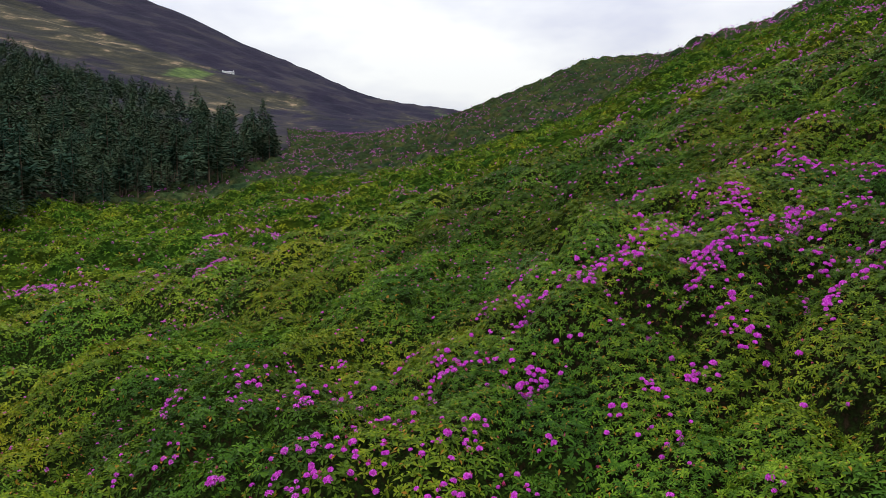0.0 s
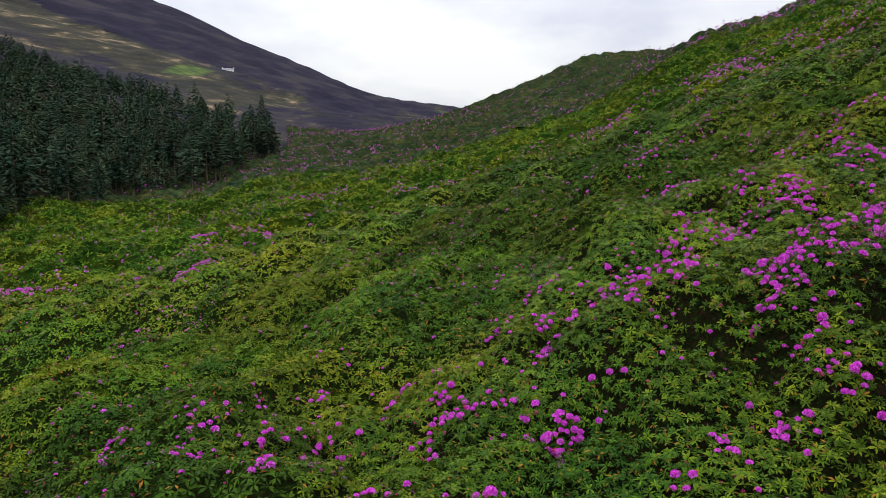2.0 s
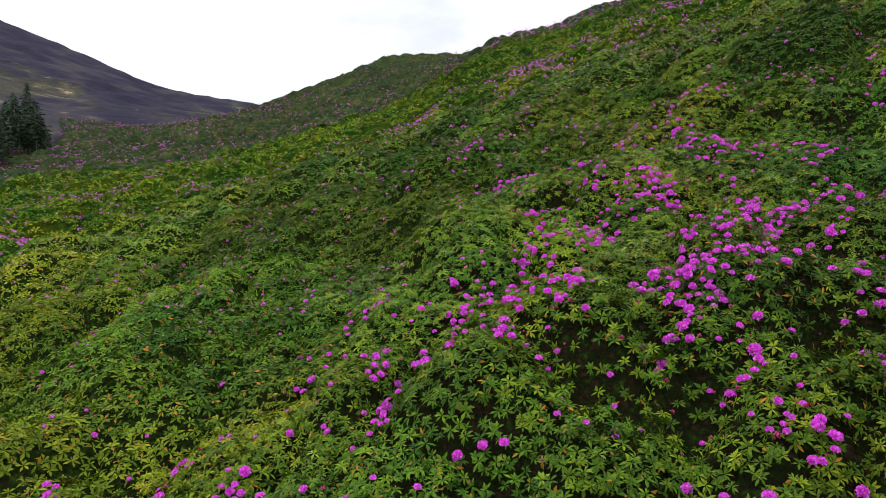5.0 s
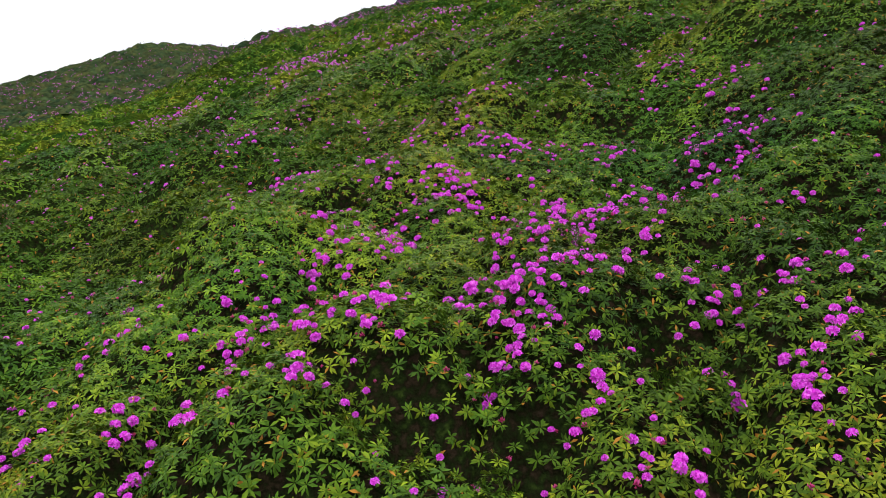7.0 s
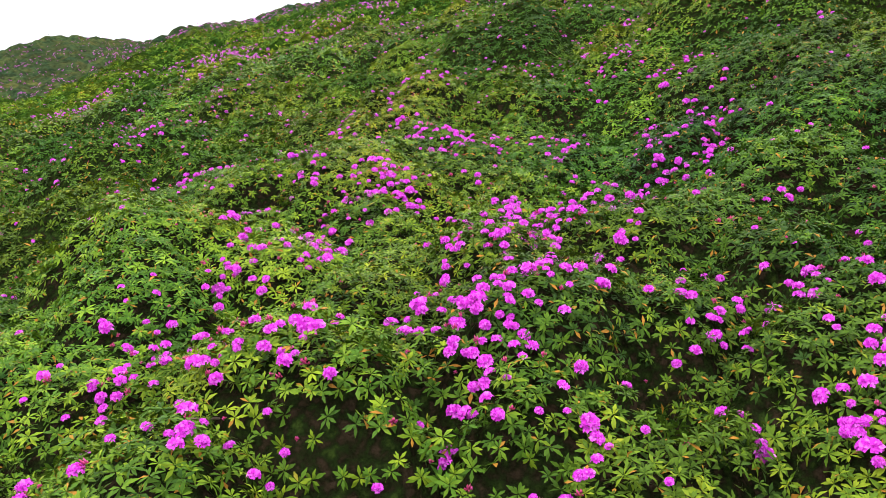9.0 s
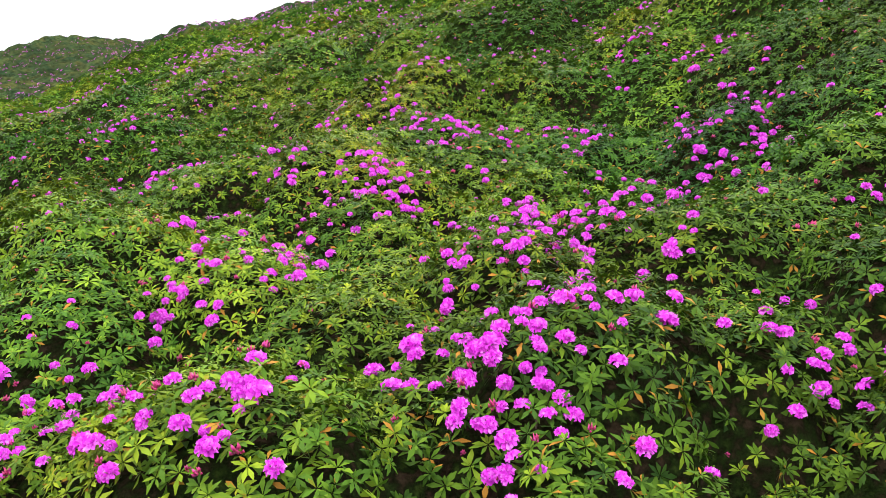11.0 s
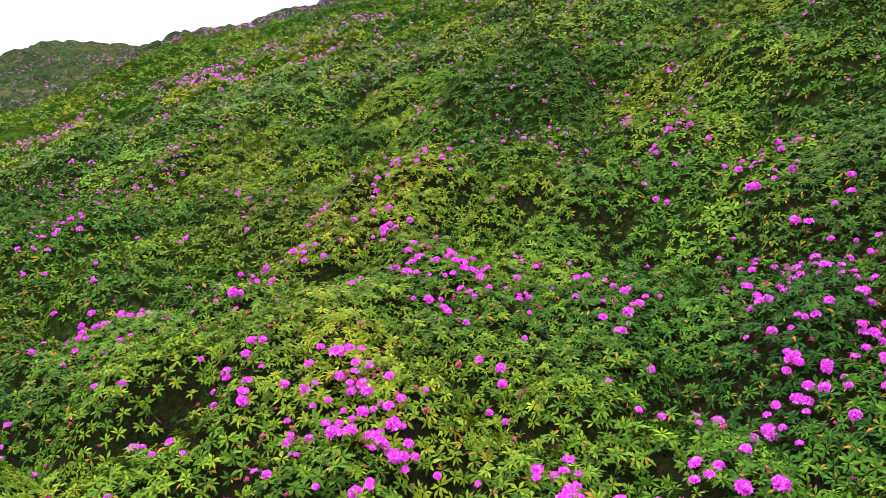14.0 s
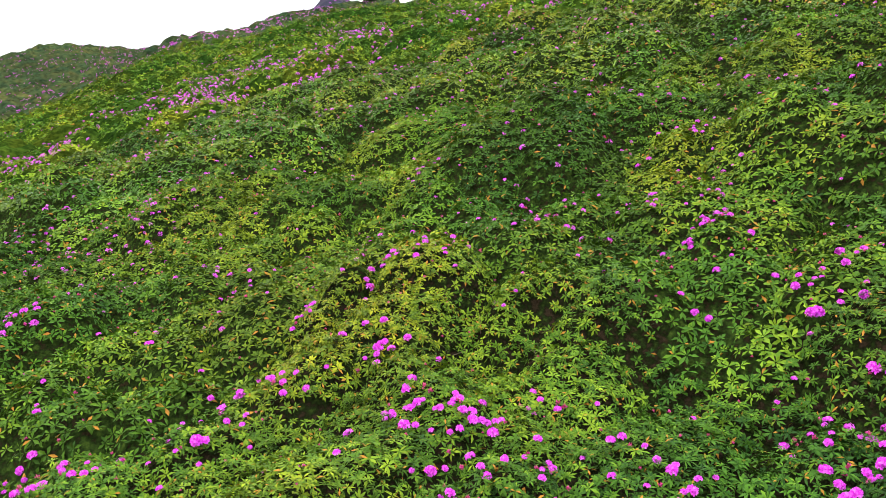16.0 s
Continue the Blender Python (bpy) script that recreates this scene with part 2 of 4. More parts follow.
def far_land(x, y):
    r = np.hypot(x, y)
    az = np.degrees(np.arctan2(x, y))
    lr, knots = np.log(np.maximum(r, 1.0)), np.log(DISTANCES)
    k = np.clip(np.searchsorted(knots, lr) - 1, 0, len(knots) - 2)
    f = np.clip((lr - knots[k]) / (knots[k + 1] - knots[k]), 0, 1.0)
    i = np.clip(np.floor(az + 180).astype(int), 0, 359)
    fa = az + 180 - i
    low = _TAB[k, i] * (1 - fa) + _TAB[k, i + 1] * fa
    high = _TAB[k + 1, i] * (1 - fa) + _TAB[k + 1, i + 1] * fa
    rise = low * (1 - f) + high * f
    rise = rise + 0.04 * np.exp(-((az - 31.0) / 1.6) ** 2) * step(500, 1400, r)
    rise = rise * np.where(r > 1500, 1500 / np.maximum(r, 1), 1)
    return rise * r


# low knolls and dips of the hill under the flight, on a lattice of 1.6 m from this corner
KNOLL_X, KNOLL_Y, KNOLL_GAP = -4.0, 5.6, 1.6
KNOLLS = [
    [0, 0, 0, -0.13, -0.35, 0, 0, 0, 0, 0, 0],
    [0, 0.24, 0.52, 0.09, -0.41, -0.22, 0, 0.13, 0, 0, 0],
    [0, 0.67, -0.65, 0.12, 0.34, 0.21, 0.06, 0.05, 0, 0, 0],
    [0, 0.29, -0.19, 0.40, -0.04, -0.04, -0.39, -0.05, 0.17, 0.10, 0.27],
    [0, 0.08, 0.16, -0.25, 0.92, -0.26, 0.32, -0.43, -0.12, -0.28, 0.65],
    [-0.14, 0.05, 0, -0.13, -0.09, 0.12, 0.17, -0.21, 0.41, -0.17, 0.20],
    [-0.40, -0.16, 0, -0.20, -0.26, 0.21, -0.26, 0.72, -0.27, -0.35, 0.10],
    [-0.06, 0, 0, 0, 0, 0, 0.12, -0.27, 0.08, 0.39, 0.45],
    [0, 0, 0, 0, 0.11, 0.30, 0.17, 0.06, -0.04, 0, 0.13],
]


def near_land(x, y):
    u, v = x / 20, y / 20
    z = (-3.522 + 6.512 * u + 4.227 * v + 1.846 * u * u + 0.23 * u * v - 1.842 * v * v
         + 0.184 * u * u * v - 0.199 * u * v * v + 0.31 * v ** 3)
    for j, row in enumerate(KNOLLS):
        for i, rise in enumerate(row):
            if rise:
                z = z + rise * np.exp(-((x - KNOLL_X - i * KNOLL_GAP) ** 2 + (y - KNOLL_Y - j * KNOLL_GAP) ** 2) / 1.9)
    z = z - 1.6 * np.exp(-((x + 11.0) / 4.5) ** 2 - ((y - 18.5) / 3.0) ** 2) + 0.5 * np.exp(-((x + 7.0) / 3.0) ** 2 - ((y - 14.0) / 2.0) ** 2)
    return z


def land(x, y):
    """Mean height of the top of the plant cover."""
    x, y = np.asarray(x, float), np.asarray(y, float)
    r = np.hypot(x, y)
    w = step(26, 62, r)
    xn, yn = x * np.minimum(1, 62 / np.maximum(r, 1)), y * np.minimum(1, 62 / np.maximum(r, 1))
    z = near_land(xn, yn) * (1 - w) + far_land(x, y) * w
    # creases that run down the slope
    fold = soft_noise(x * 0.30 + y * 0.12, y - 0.25 * x, 5.0, 15) + 0.5 * soft_noise(x * 0.4, y, 11.0, 16) - 0.75
    z = z + fold * (1.5 * step(13, 32, r) * step(420, 150, r) + 1.3 * step(60, 120, r) * step(420, 250, r))
    rough = step(60, 400, r) * np.minimum(r, 900) * 0.010
    return z + rough * (soft_noise(x, y, 55, 3) + 0.5 * soft_noise(x, y, 21, 4) - 0.75)


def forest_edge(az):
    return np.interp(az, [-80, -40, -31, -19.6, -13.2, -12.2], [85, 102, 112, 152, 205, 260])


def forest_back(az):
    return np.interp(az, [-80, -40, -31, -22, -15, -12.2], [540, 500, 452, 345, 268, 230])


def bushes_here(x, y):
    """1 where rhododendrons cover the hill, 0 on moor and in the wood."""
    r, az = np.hypot(x, y), np.degrees(np.arctan2(x, y))
    limit = np.where(az > -12.2, 430 - 60 * step(-4, 6, az), forest_edge(az) + 22)
    return r < limit


def cover_depth(x, y):
    r, az = np.hypot(x, y), np.degrees(np.arctan2(x, y))
    return np.where(bushes_here(x, y), 1.5 + 0.7 * step(30, 90, r), 0.0)


def ground_height(x, y):
    return land(x, y) - cover_depth(x, y)


def build_ground():
    rings = [0.0] + list(1.2 * 1.055 ** np.arange(0, 105)) + list(331.0 * 1.026 ** np.arange(1, 88))
    turns = np.radians(np.concatenate([np.arange(-46, 42, 0.45), np.arange(42, 314, 2.5)]))
    n = len(turns)
    rr = np.array(rings[1:])
    x = (rr[:, None] * np.sin(turns)).ravel()
    y = (rr[:, None] * np.cos(turns)).ravel()
    x, y = np.append(0.0, x), np.append(0.0, y)
    z = ground_height(x, y)
    faces = [(0, 1 + (k + 1) % n, 1 + k) for k in range(n)]
    for i in range(len(rr) - 1):
        a, b = 1 + i * n, 1 + (i + 1) * n
        faces += [(a + k, a + (k + 1) % n, b + (k + 1) % n, b + k) for k in range(n)]
    me = bpy.data.meshes.new("ground")
    me.from_pydata(np.stack([x, y, z], 1).tolist(), [], faces)
    me.update()
    me.shade_smooth()
    r, az = np.hypot(x, y), np.degrees(np.arctan2(x, y))
    # r: soil under plants; g: dry grass; b: green turf
    soil = np.where(bushes_here(x, y) | ((r > forest_edge(az)) & (r < forest_back(az)) & (az < -12.2)), 1.0, 0.0)
    rise = z / np.maximum(r, 1)
    band = np.exp(-((rise - np.interp(az, [-40, -31, -24, -14, -8], [0.245, 0.222, 0.188, 0.125, 0.10])) / 0.016) ** 2)
    lower = step(0.02, -0.01, rise - np.interp(az, [-40, -31, -24, -14, -8], [0.235, 0.212, 0.18, 0.155, 0.115]))
    grass = np.clip(band * 0.7 * step(-13, -20, az) + np.exp(-((rise - 0.13) / 0.008) ** 2 - ((az + 14.5) / 2.2) ** 2) + lower * 0.28, 0, 1) * (az < 6) * (soil < 0.5) * step(-80, -45, az)
    turf = 0.6 * np.exp(-((rise - 0.163) / 0.007) ** 2 - ((az + 19.0) / 2.0) ** 2) + np.exp(-((az - 0.0) / 3.0) ** 2) * (r > 900) * 0.22
    turf = np.clip(turf, 0, 1) * (soil < 0.5)
    att = me.color_attributes.new("cover", 'FLOAT_COLOR', 'POINT')
    att.data.foreach_set("color", np.stack([soil, grass, turf, np.ones_like(soil)], 1).ravel().astype(np.float32))
    ob = new("ground", me)
    me.materials.append(GROUND)
    return tagged(ob, "rough hillside of dark soil, heather moor and dry grass", "ground", kind="structure")


ground = build_ground()


# ---- mesh building from shared leaf, flower and tree patterns ----
def mesh_of(name, verts, tris, mat, tone=None):
    me = bpy.data.meshes.new(name)
    me.vertices.add(len(verts))
    me.vertices.foreach_set("co", np.asarray(verts, np.float32).ravel())
    me.loops.add(len(tris) * 3)
    me.loops.foreach_set("vertex_index", np.asarray(tris, np.int32).ravel())
    me.polygons.add(len(tris))
    me.polygons.foreach_set("loop_start", np.arange(0, len(tris) * 3, 3, dtype=np.int32))
    me.polygons.foreach_set("loop_total", np.full(len(tris), 3, np.int32))
    me.update(calc_edges=True)
    if tone is not None:
        att = me.attributes.new("tone", 'FLOAT', 'POINT')
        att.data.foreach_set("value", np.broadcast_to(np.asarray(tone, np.float32), (len(verts),)).copy())
    me.materials.append(mat)
    return me


def leaf_shape(length, width, turn, lift, droop, detail):
    """One leaf from the middle of its whorl: a long blade, widest past its middle, that bends down to its tip."""
    if detail == 2:
        s = np.array([0.05, 0.58, 0.58, 0.98, 0.94])
        w = np.array([0.0, -0.5, 0.5, -0.06, 0.14])
        tris = [(0, 2, 1), (1, 2, 4), (1, 4, 3)]
    elif detail == 0:
        s = np.array([0.05, 0.75, 1.0])
        w = np.array([-0.1, 0.55, -0.25])
        tris = [(0, 1, 2)]
    else:
        s = np.array([0.06, 0.62, 0.62, 1.0])
        w = np.array([0.0, -0.5, 0.5, 0.0])
        tris = [(0, 3, 1), (0, 2, 3)]
    fold = np.abs(w) * width * 0.30
    along = s * length
    z = along * math.sin(lift) - droop * (s ** 2) * length + fold
    out = along * math.cos(lift)
    side = w * width
    c, d = math.cos(turn), math.sin(turn)
    return np.stack([out * c - side * d, out * d + side * c, z], 1), tris


def gather(pieces):
    vs, ts, k = [], [], 0
    for v, t in pieces:
        vs.append(v)
        ts.append(np.asarray(t) + k)
        k += len(v)
    return np.concatenate(vs), np.concatenate(ts)


def whorl_shape(r, detail, count):
    pieces = []
    spin = r.uniform(0, 6.28)
    for k in range(count):
        low = k < count * 0.6
        length = r.uniform(0.052, 0.076) * (1 if low else 0.72)
        pieces.append(leaf_shape(length, length * r.uniform(0.23, 0.29) * (2.0, 1.3, 1.1)[detail], spin + k * 2.4 + r.uniform(-0.25, 0.25),
                                 r.uniform(-0.15, 0.35) if low else r.uniform(0.4, 1.0), r.uniform(0.10, 0.38), detail))
    return gather(pieces)


def truss_shape(r, florets, petals=5):
    """A rounded head of funnel-shaped florets."""
    pieces = []
    for k in range(florets):
        up = 1 - 1.25 * (k + 0.5) / florets
        turn = k * 2.39996 + r.uniform(-0.2, 0.2)
        flat = math.sqrt(max(0.0, 1 - up * up))
        axis = Vector((flat * math.cos(turn), flat * math.sin(turn), up * 0.8 + 0.3)).normalized()
        q = axis.to_track_quat('Z', 'Y').to_matrix()
        heart = np.array(axis) * np.array((0.030, 0.030, 0.014)) * r.uniform(0.85, 1.15) + np.array((0, 0, 0.035))
        for j in range(petals):
            a = j * 6.2832 / petals + r.uniform(-0.2, 0.2)
            ln, wd = r.uniform(0.022, 0.033), r.uniform(0.015, 0.022)
            loc = [Vector((0, 0, 0)), Vector((0.55 * ln, -wd / 2, 0.016)), Vector((0.55 * ln, wd / 2, 0.016)), Vector((ln, 0, 0.016 + r.uniform(-0.006, 0.006)))]
            turnm = Matrix.Rotation(a, 3, 'Z')
            pieces.append((np.array([np.array(q @ (turnm @ p)) + heart for p in loc]), [(0, 1, 3), (0, 3, 2)]))
    return gather(pieces)


def bud_shape(r):
    """A pointed cluster of unopened buds."""
    pieces = []
    for k in range(7):
        a, lean = k * 2.4, 0.25 + 0.07 * k
        tip = np.array((math.cos(a) * lean * 0.05, math.sin(a) * lean * 0.05, 0.085 - 0.006 * k))
        mid = tip * np.array((0.8, 0.8, 0.55))
        ring = [mid + np.array((math.cos(a + j * 2.094), math.sin(a + j * 2.094), 0)) * 0.011 for j in range(3)]
        pieces.append((np.array([tip * 0.15 + np.array((0, 0, 0.02)), *ring, tip]), [(0, 2, 1), (0, 3, 2), (0, 1, 3), (1, 2, 4), (2, 3, 4), (3, 1, 4)]))
    return gather(pieces)


shape_rng = np.random.default_rng(11)
WHORLS_NEAR = [whorl_shape(shape_rng, 2, 11) for _ in range(8)]
WHORLS_MID = [whorl_shape(shape_rng, 1, 8) for _ in range(8)]
WHORLS_FAR = [whorl_shape(shape_rng, 0, 6) for _ in range(8)]
TRUSSES = [truss_shape(shape_rng, 16) for _ in range(5)]
TRUSSES_NEXT = [truss_shape(shape_rng, 10, 4) for _ in range(4)]
TRUSSES_MID = [truss_shape(shape_rng, 6, 3) for _ in range(4)]
TRUSSES_FAR = [truss_shape(shape_rng, 3, 2) for _ in range(4)]
BUDS = [bud_shape(shape_rng) for _ in range(3)]


def spread(patterns, r, points, ups, sizes, hue=None):
    """Copies of the patterns at the points, standing along ups, as one set of verts and triangles."""
    kind = r.integers(0, len(patterns), len(points))
    turn = r.uniform(0, 6.28, len(points))
    a = np.cross(ups, np.array((0.31, 0.95, 0.02)))
    a /= np.linalg.norm(a, axis=1)[:, None]
    b = np.cross(ups, a)
    ca, sa = np.cos(turn)[:, None], np.sin(turn)[:, None]
    a, b = a * ca + b * sa, b * ca - a * sa
    vs, ts, hs, base = [], [], [], 0
    for k, (v, t) in enumerate(patterns):
        m = np.nonzero(kind == k)[0]
        if not len(m):
            continue
        w = (a[m][:, None] * v[None, :, 0:1] + b[m][:, None] * v[None, :, 1:2] + ups[m][:, None] * v[None, :, 2:3]) * sizes[m][:, None, None] + points[m][:, None]
        vs.append(w.reshape(-1, 3))
        ts.append((np.asarray(t)[None] + (np.arange(len(m)) * len(v))[:, None, None] + base).reshape(-1, 3))
        if hue is not None:
            hs.append(np.repeat(hue[m], len(v)))
        base += len(m) * len(v)
    if hue is not None:
        return np.concatenate(vs), np.concatenate(ts), np.concatenate(hs)
    return np.concatenate(vs), np.concatenate(ts)


# ---- where bushes stand, and the crowns that they make ----
def scatter(spacing, x0, x1, y0, y1, r, jitter=0.9):
    gx, gy = np.meshgrid(np.arange(x0, x1, spacing), np.arange(y0, y1, spacing))
    x, y = gx.ravel(), gy.ravel()
    return x + r.uniform(-0.5, 0.5, x.size) * spacing * jitter, y + r.uniform(-0.5, 0.5, x.size) * spacing * jitter


def caps(px, py, cx, cy, rad, lift, power, cell):
    """Height of the highest of the rounded caps over each point, and whose it is."""
    best, own = np.full(px.size, -1e9), np.zeros(px.size, int)
    ox, oy = cx.min() - 2 * cell, cy.min() - 2 * cell
    w = int((cx.max() - ox) / cell) + 5
    key = ((cy - oy) / cell).astype(int) * w + ((cx - ox) / cell).astype(int)
    order = np.argsort(key, kind='stable')
    keys = key[order]
    kx, ky = ((px - ox) / cell).astype(int), ((py - oy) / cell).astype(int)
    for dy in (-1, 0, 1):
        for dx in (-1, 0, 1):
            k = (ky + dy) * w + kx + dx
            lo, hi = np.searchsorted(keys, k, 'left'), np.searchsorted(keys, k, 'right')
            for s in range(int((hi - lo).max(initial=0))):
                ok = lo + s < hi
                c = order[np.minimum(lo + s, len(order) - 1)]
                h = np.where(ok, lift[c] - (((px - cx[c]) ** 2 + (py - cy[c]) ** 2) / rad[c] ** 2) ** power, -1e9)
                higher = h > best
                best, own = np.where(higher, h, best), np.where(higher, c, own)
    return np.maximum(best, -3.0), own


# dark gaps between the bushes: x, y, radius
HOLLOWS = [
    (4.90, 11.19, 0.24), (4.11, 13.19, 0.27), (4.01, 8.41, 0.18), (4.90, 11.24, 0.21), (4.28, 12.96, 0.24), (4.00, 13.13, 0.24),
    (5.62, 10.42, 0.21), (5.53, 9.83, 0.20), (5.29, 15.16, 0.26), (8.00, 11.51, 0.24), (8.12, 13.57, 0.27), (3.88, 8.14, 0.22),
    (2.96, 8.77, 0.22), (2.58, 8.44, 0.21), (2.84, 8.25, 0.21), (4.20, 13.11, 0.31), (2.45, 8.46, 0.26), (2.33, 8.76, 0.26),
    (2.09, 13.15, 0.41), (-12.65, 21.31, 0.60), (7.09, 23.36, 0.44), (8.02, 13.63, 0.29),
]


class Thicket:
    """Bushes as rounded caps that run into one another, each with smaller caps of branches on it."""

    def __init__(self, spacing, dome, x0, x1, y0, y1, seed, clump=0.31, nearer=None, seam=0.0):
        r = np.random.default_rng(seed)
        self.nearer, self.seam = nearer, seam
        self.spacing, self.dome = spacing, dome
        self.x, self.y = scatter(spacing, x0, x1, y0, y1, r)
        self.rad = spacing * r.uniform(0.62, 0.95, self.x.size)
        self.lift = r.uniform(-0.28, 0.34, self.x.size)
        self.bush_hue = r.uniform(0, 1, self.x.size)
        self.small = spacing * clump
        self.sx, self.sy = scatter(self.small, x0, x1, y0, y1, r)
        self.srad = self.small * r.uniform(0.6, 1.0, self.sx.size)
        self.slift = r.uniform(-0.45, 0.45, self.sx.size)
        self.hue = r.uniform(0, 1, self.sx.size)

    def crown(self, px, py):
        big, own = caps(px, py, self.x, self.y, self.rad, self.lift, 1.3, self.spacing)
        wx = px + 0.5 * self.small * (soft_noise(px, py, self.small * 1.3, 91) - 0.5)
        wy = py + 0.5 * self.small * (soft_noise(px, py, self.small * 1.3, 92) - 0.5)
        low, clump = caps(wx, wy, self.sx, self.sy, self.srad, self.slift, 1.7, self.small)
        # the wind-clipped stretch close under the flight is more even than the rest
        height = self.dome * (0.38 + 0.62 * step(6, 15, np.hypot(px - 5.0, py - 10.5)))
        z = land(px, py) - 0.19 + height * (np.maximum(big, -1.1) + 0.12) + 0.56 * self.small * (np.maximum(low, -1.1) + 0.05)
        if self.nearer:
            # run on from the bushes nearer by without a step
            w = step(self.seam * 0.98, self.seam * 1.16, np.hypot(px - HEART[0], py - HEART[1]))
            z = z * w + self.nearer.crown(px, py)[0] * (1 - w)
        gap = np.zeros(px.size)
        for hx, hy, hr in HOLLOWS:
            gap = np.maximum(gap, np.exp(-((px - hx) ** 2 + (py - hy) ** 2) / (0.85 * hr) ** 2))
        return z - 0.55 * gap, own, gap, 0.5 * self.hue[clump] + 0.5 * self.bush_hue[own]

    def sample(self, px, py):
        z, own, gap, hue = self.crown(px, py)
        e = self.small * 0.12
        zx, zy = self.crown(px + e, py)[0], self.crown(px, py + e)[0]
        n = np.stack([-(zx - z) / e, -(zy - z) / e, np.full(z.size, 1.0)], 1)
        n[:, :2] = np.clip(n[:, :2], -1.6, 1.6)
        return np.stack([px, py, z], 1), n / np.linalg.norm(n, axis=1)[:, None], own, gap, hue


# heads of flowers that stand thick together, under and beside the flight: x, y, radius, number
CLUSTERS = [
    (-2.19, 6.57, 0.09, 7), (-1.58, 6.43, 0.13, 12), (-1.21, 6.70, 0.14, 16), (-1.14, 6.23, 0.17, 21), (-0.62, 6.27, 0.28, 29), (0.05, 5.95, 0.17, 14),
    (0.16, 6.58, 0.20, 16), (0.65, 6.23, 0.14, 11), (1.09, 6.94, 0.13, 7), (2.05, 6.74, 0.18, 14), (2.49, 5.16, 0.08, 7), (-3.62, 7.68, 0.09, 5),
    (-2.83, 7.46, 0.24, 18), (-2.51, 8.63, 0.24, 11), (-1.63, 7.70, 0.17, 9), (-0.64, 7.13, 0.24, 16), (-0.01, 8.66, 0.19, 21), (0.41, 7.12, 0.09, 7),
    (0.48, 8.46, 0.24, 20), (1.00, 8.18, 0.17, 43), (1.49, 8.39, 0.08, 5), (1.77, 7.21, 0.08, 5), (2.30, 7.51, 0.20, 18), (2.55, 8.53, 0.17, 6),
]
CLUSTERS += [
    (2.82, 7.51, 0.15, 12), (3.13, 8.75, 0.16, 30), (3.14, 8.25, 0.17, 20), (3.25, 7.65, 0.14, 19), (3.31, 8.96, 0.12, 15), (3.54, 8.77, 0.18, 35),
    (3.72, 7.14, 0.18, 7), (3.95, 8.75, 0.08, 6), (3.99, 7.80, 0.10, 7), (4.06, 7.37, 0.14, 19), (4.44, 8.35, 0.24, 21), (4.53, 7.48, 0.16, 8),
    (4.98, 7.90, 0.26, 19), (5.31, 8.71, 0.19, 6), (6.21, 8.78, 0.10, 5), (-3.97, 10.25, 0.21, 21), (-2.63, 9.34, 0.26, 18), (-2.52, 9.88, 0.20, 7),
    (-2.28, 10.50, 0.13, 7), (-1.88, 9.07, 0.16, 18), (-1.48, 10.64, 0.21, 9), (-1.25, 9.35, 0.29, 32), (-0.56, 10.56, 0.22, 20), (-0.08, 9.32, 0.21, 21),
]
CLUSTERS += [
    (0.62, 10.03, 0.08, 5), (0.78, 10.91, 0.21, 10), (1.01, 9.77, 0.23, 16), (1.13, 9.21, 0.17, 11), (1.27, 10.14, 0.08, 4), (1.67, 10.69, 0.11, 5),
    (1.81, 9.07, 0.19, 13), (2.02, 10.27, 0.19, 26), (2.17, 9.55, 0.12, 16), (2.27, 10.73, 0.24, 23), (2.35, 9.22, 0.18, 28), (2.80, 9.56, 0.08, 3),
    (2.94, 10.94, 0.22, 27), (3.31, 9.44, 0.18, 18), (3.40, 10.89, 0.19, 16), (4.02, 9.84, 0.17, 23), (4.28, 9.61, 0.21, 24), (4.79, 10.58, 0.17, 12),
    (4.83, 9.65, 0.23, 17), (4.90, 9.21, 0.16, 12), (5.08, 10.23, 0.17, 37), (5.27, 10.55, 0.20, 25), (5.63, 9.99, 0.20, 17), (6.03, 10.34, 0.11, 6),
]
CLUSTERS += [
    (6.50, 10.25, 0.10, 6), (6.81, 9.88, 0.21, 18), (6.91, 10.36, 0.19, 23), (7.43, 10.04, 0.21, 19), (7.65, 10.85, 0.16, 19), (7.93, 10.36, 0.21, 13),
    (8.34, 10.89, 0.31, 19), (1.38, 11.36, 0.18, 8), (3.22, 11.67, 0.12, 14), (3.56, 11.98, 0.09, 5), (3.94, 12.93, 0.23, 8), (3.98, 11.54, 0.20, 32),
    (4.31, 12.33, 0.17, 9), (4.38, 11.92, 0.20, 13), (4.49, 12.74, 0.13, 14), (4.51, 11.37, 0.08, 5), (4.77, 12.08, 0.22, 27), (4.86, 11.65, 0.21, 41),
    (5.75, 11.61, 0.20, 9), (6.12, 12.68, 0.24, 18), (6.51, 11.04, 0.08, 2), (6.54, 12.28, 0.16, 15), (6.55, 12.94, 0.19, 19), (6.92, 11.60, 0.18, 13),
]
